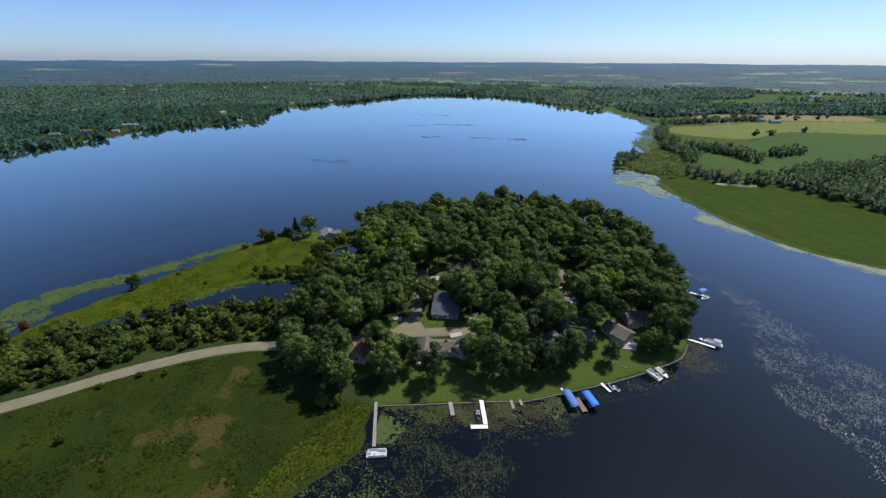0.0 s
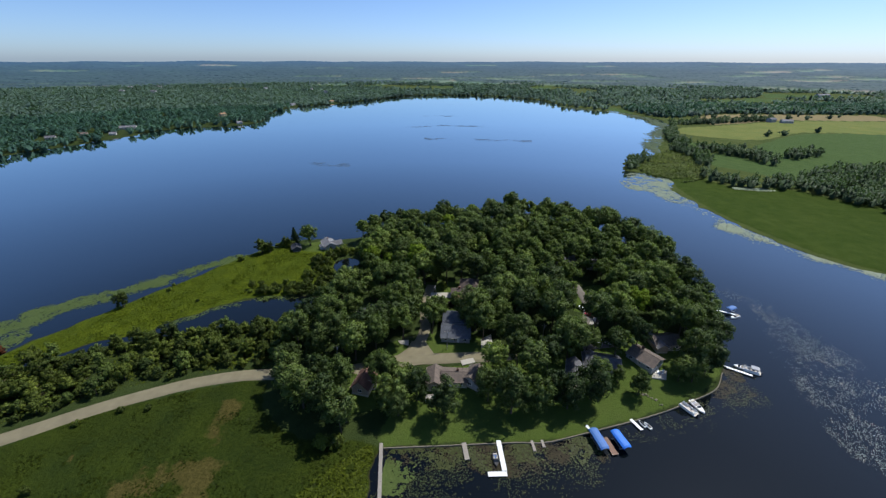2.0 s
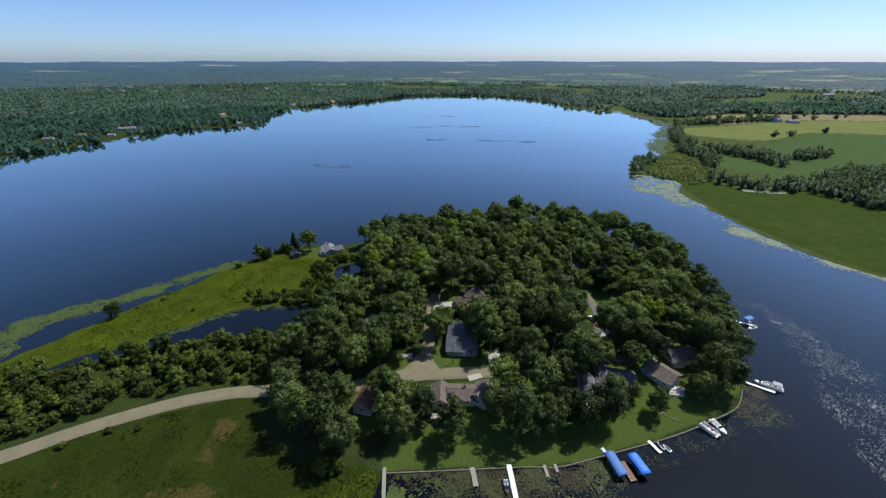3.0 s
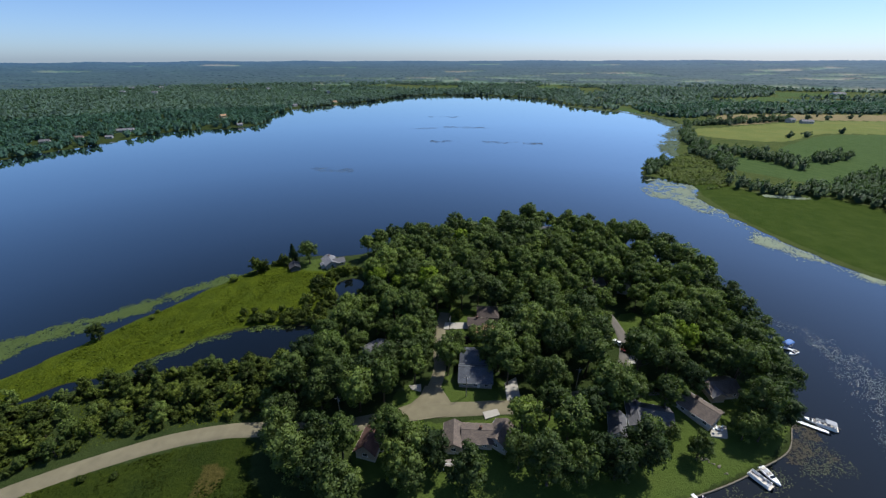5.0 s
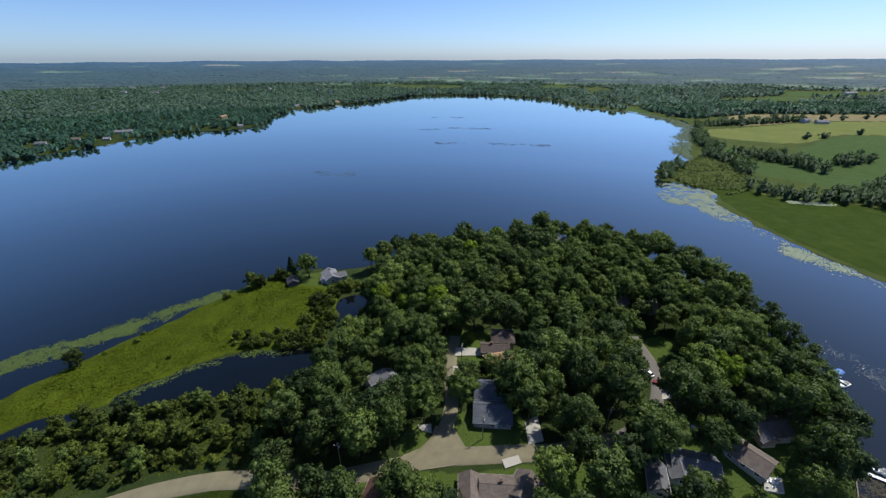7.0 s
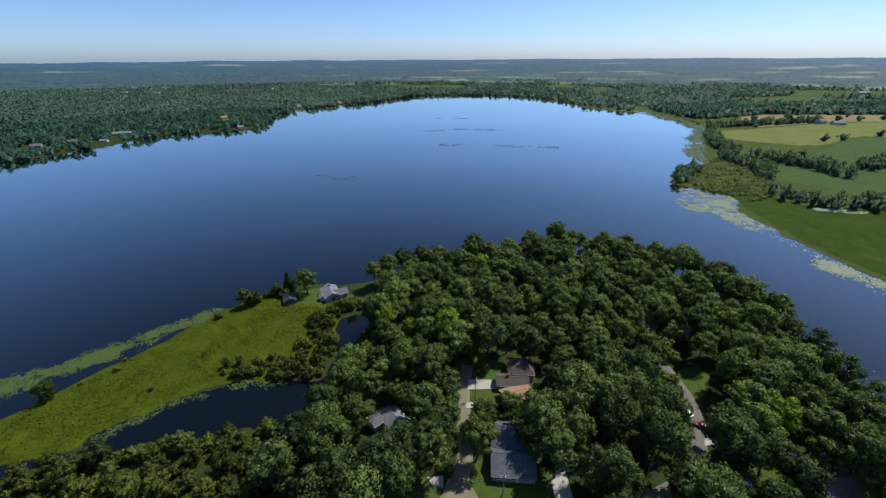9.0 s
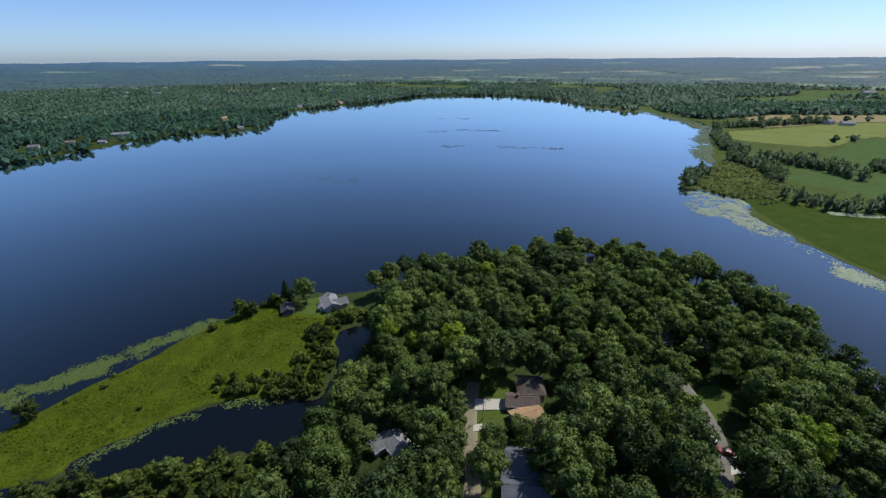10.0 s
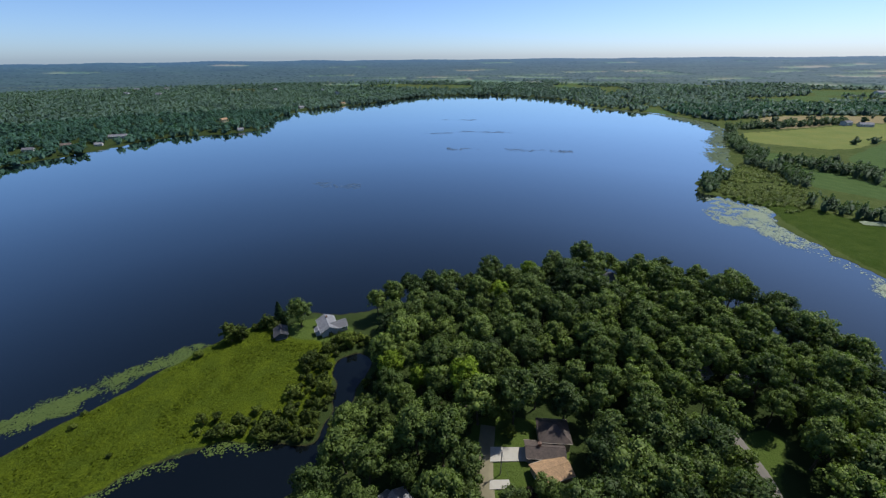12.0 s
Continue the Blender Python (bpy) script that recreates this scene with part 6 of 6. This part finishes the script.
p1, p2, p3, p4 = utility_pole(-16, 145.6, 8), utility_pole(24, 153.6, 12), utility_pole(-25, 179.6, 80), utility_pole(-58, 132.4, 10)
for off in (-0.9, 0.9):
    wire(p1 + Vector((0, off * 0.4, 0)), p2 + Vector((0, off * 0.4, 0)), 0.9)
    wire(p4 + Vector((0, off * 0.4, 0)), p1 + Vector((0, off * 0.4, 0)), 0.9)
wire(p1, p3, 0.7)


def car(x, y, turn, label, paint):
    r = thing("car", label, "car", pose(x, y, float(height(x, y)) + 0.2, 0, 0, turn))
    g = Geo()
    ring = lambda y_, hw, z0, z1: [(-hw, y_, z0), (hw, y_, z0), (hw, y_, z1), (-hw, y_, z1)]
    g.loft([ring(-2.2, 0.8, 0.4, 0.85), ring(-2.0, 0.9, 0.28, 0.95), ring(0.6, 0.92, 0.25, 0.98), ring(1.9, 0.88, 0.28, 0.82), ring(2.25, 0.75, 0.4, 0.7)])
    part("body", g, M[paint], r)
    g = Geo()
    g.loft([ring(-1.9, 0.78, 0.9, 0.98), ring(-1.3, 0.68, 0.9, 1.45), ring(0.1, 0.68, 0.9, 1.48), ring(0.95, 0.78, 0.9, 0.98)])
    part("cabin", g, M["glass"], r)
    g = Geo()
    g.box(-0.66, 0.66, -1.25, 0.05, 1.46, 1.52, 0.03)
    part("roof", g, M[paint], r)
    for sx in (-1, 1):
        for yy in (-1.35, 1.35):
            g = Geo()
            g.tube((sx * 0.72, yy, 0.32), (sx * 0.93, yy, 0.32), 0.33, n=14)
            w = part("wheel", g, M["dark"], r)
            g = Geo()
            g.tube((sx * 0.93, yy, 0.32), (sx * 0.945, yy, 0.32), 0.2, n=12)
            part("rim", g, M["alu"], w)


car(48.8, 175.8, 60, "red parked car beside the shaded lane", "redpaint")
car(46.4, 181.0, 35, "white parked car on the shaded lane", "white")


car(47.0, 154.6, 70, "silver parked car behind the shore houses", "alu")
car(51.2, 156.2, 75, "white parked car behind the shore houses", "white")


def garden_table(x, y):
    z = float(height(x, y)) + 0.2
    r = thing("garden_table", "round white garden table on the patio", "table", pose(x, y, z))
    g = Geo()
    g.tube((0, 0, 0.7), (0, 0, 0.75), 0.65, n=16)
    part("tabletop", g, M["white"], r)
    g = Geo()
    g.tube((0, 0, 0.0), (0, 0, 0.7), 0.05, n=8)
    g.tube((0, 0, 0.0), (0, 0, 0.05), 0.3, 0.2, n=12)
    part("pedestal", g, M["white"], r)


def garden_chair():
    r = thing("garden_chair", "white plastic garden chair on the patio", "chair", None, "patio chairs")
    g = Geo()
    g.box(-0.27, 0.27, -0.27, 0.27, 0.4, 0.45)
    part("seat", g, M["white"], r)
    g = Geo()
    g.hexa([(-0.27, 0.22, 0.45), (0.27, 0.22, 0.45), (0.27, 0.27, 0.45), (-0.27, 0.27, 0.45)], [(-0.24, 0.34, 0.95), (0.24, 0.34, 0.95), (0.24, 0.38, 0.95), (-0.24, 0.38, 0.95)])
    part("backrest", g, M["white"], r)
    for sx in (-1, 1):
        for sy in (-1, 1):
            g = Geo()
            g.tube((sx * 0.25, sy * 0.25, 0), (sx * 0.23, sy * 0.23, 0.4), 0.025, n=6)
            part("leg", g, M["white"], r)
    return r


garden_table(67.6, 141.4)
chair = garden_chair()
zc = float(height(68, 141)) + 0.2
for i, (x, y, a) in enumerate(((66.4, 141.6, 90), (68.9, 141.3, 270), (67.8, 142.7, 0), (67.2, 140.0, 180), (69.6, 142.6, 300), (65.6, 139.8, 140))):
    if i:
        copy_thing(chair, pose(x, y, zc, 0, 0, a))
    else:
        chair.matrix_basis = pose(x, y, zc, 0, 0, a)


def wood_deck(x, y, turn, w, d, z, label):
    """A raised deck with rails, on posts."""
    r = thing("deck", label, "deck", pose(x, y, z, 0, 0, turn))
    n = int(d / 0.3)
    g = Geo()
    for i in range(n):
        g.box(-w / 2, w / 2, -d / 2 + i * d / n, -d / 2 + (i + 1) * d / n - 0.02, -0.06, 0)
    part("boards", g, M["wood"], r)
    for sx in (-1, 1):
        for sy in (-1, 1):
            g = Geo()
            g.box(sx * (w / 2 - 0.08) - 0.07, sx * (w / 2 - 0.08) + 0.07, sy * (d / 2 - 0.08) - 0.07, sy * (d / 2 - 0.08) + 0.07, -3.0, 1.0)
            part("post", g, M["white"], r)
    for x0, x1, y0, y1 in ((-w / 2, w / 2, -d / 2, -d / 2 + 0.08), (-w / 2, -w / 2 + 0.08, -d / 2, d / 2), (w / 2 - 0.08, w / 2, -d / 2, d / 2)):
        g = Geo()
        g.box(x0, x1, y0, y1, 0.9, 1.0)
        part("rail", g, M["white"], r)


def boulder(seed, x, y, r):
    """A rounded, uneven field stone, part sunk into the lawn."""
    rng = np.random.default_rng(seed)
    v, f, n = core(np.zeros((1, 3)), np.array([1.0]), 1.0)
    v = v * rng.uniform(0.75, 1.2, (12, 1)) * np.array([r, r * rng.uniform(0.7, 1.1), r * 0.6])
    ob = new("boulder", raw_mesh("boulder", v, f, M["stone"]))
    ob.matrix_basis = pose(x, y, float(height(x, y)) + r * 0.2, 0, 0, rng.uniform(0, 360))
    tagged(ob, "grey field stone in a planted lawn bed", "stone", "stones in the lawn bed")


rng = np.random.default_rng(77)
for i in range(16):
    k = (i + 0.5) / 16
    boulder(400 + i, 57.2 + 6.4 * k + rng.normal(0, 0.5), 130.4 - 4.0 * k * k + rng.normal(0, 0.5), rng.uniform(0.25, 0.6))


wood_deck(-19.6, 119.4, 4, 3.6, 2.2, 3.3, "small white railed deck behind the ranch house")
wood_deck(34.6, 129.6, -12, 4.4, 2.6, 3.0, "railed wooden deck on the lake side of a cottage")


# ---- grasses ----
def grasses(name, poly, count, size, mat, label, seed, gate=-1.0, grain=8.0, keep=None, sway=0.22):
    rng = np.random.default_rng(seed)
    lo, hi = poly.min(0), poly.max(0)
    c = np.stack([rng.uniform(lo[0], hi[0], count * 5), rng.uniform(lo[1], hi[1], count * 5)], 1)
    x, y = c[:, 0], c[:, 1]
    ok = (inside(poly, x, y) > 0.5) & (rough(x, y, grain, seed) + 0.5 * rough(x, y, grain / 3, seed + 1) > gate) & (near_roads(x, y) > 3.8)
    if keep is not None:
        ok &= keep(x, y)
    c = c[ok]
    c = c[land(c[:, 0], c[:, 1]) > 0.3][:count]
    z = height(c[:, 0], c[:, 1])
    big = 1 + 0.6 * rough(c[:, 0], c[:, 1], grain, seed + 3)
    p = np.column_stack([c, z + size * 0.12 * big])
    d = np.column_stack([rng.normal(0, 0.4, len(c)), rng.normal(0, 0.4, len(c)), np.full(len(c), 1.3)])
    sp = sprays(rng, p, d, size, 1.0)
    sp = p.repeat(4, 0) + (sp - p.repeat(4, 0)) * np.repeat(big, 4)[:, None]
    n = len(c)
    up = np.repeat(np.column_stack([rng.normal(0, sway, (n, 2)), np.ones(n)]), 4, axis=0)
    tagged(new(name, shade_along(raw_mesh(name, sp, np.arange(n * 4).reshape(n, 4), M[mat]), up)), label, "grass", kind="stuff")


grasses("marsh_grass", MARSH, 22000, 0.5, "reed", "tall bright green marsh grass and sedge", 201, -0.75, 6)
grasses("verge_grass", BELT, 12000, 0.5, "verge", "rough mixed grass and weeds along the road verge", 203, -0.6, 5, lambda x, y: land(x, y) > 0.5)
grasses("meadow_grass", MEADOW, 22000, 0.55, "reed_dark", "rough dark green meadow grass", 202, -0.35, 7, lambda x, y: x > -185)
grasses("shore_reeds", curve([(-36, 100), (-33, 84), (-44, 72), (-52, 64), (-62, 60), (-56, 78), (-46, 92)]), 5000, 0.8, "verge", "green reeds at the water's edge", 204, -0.6, 5)
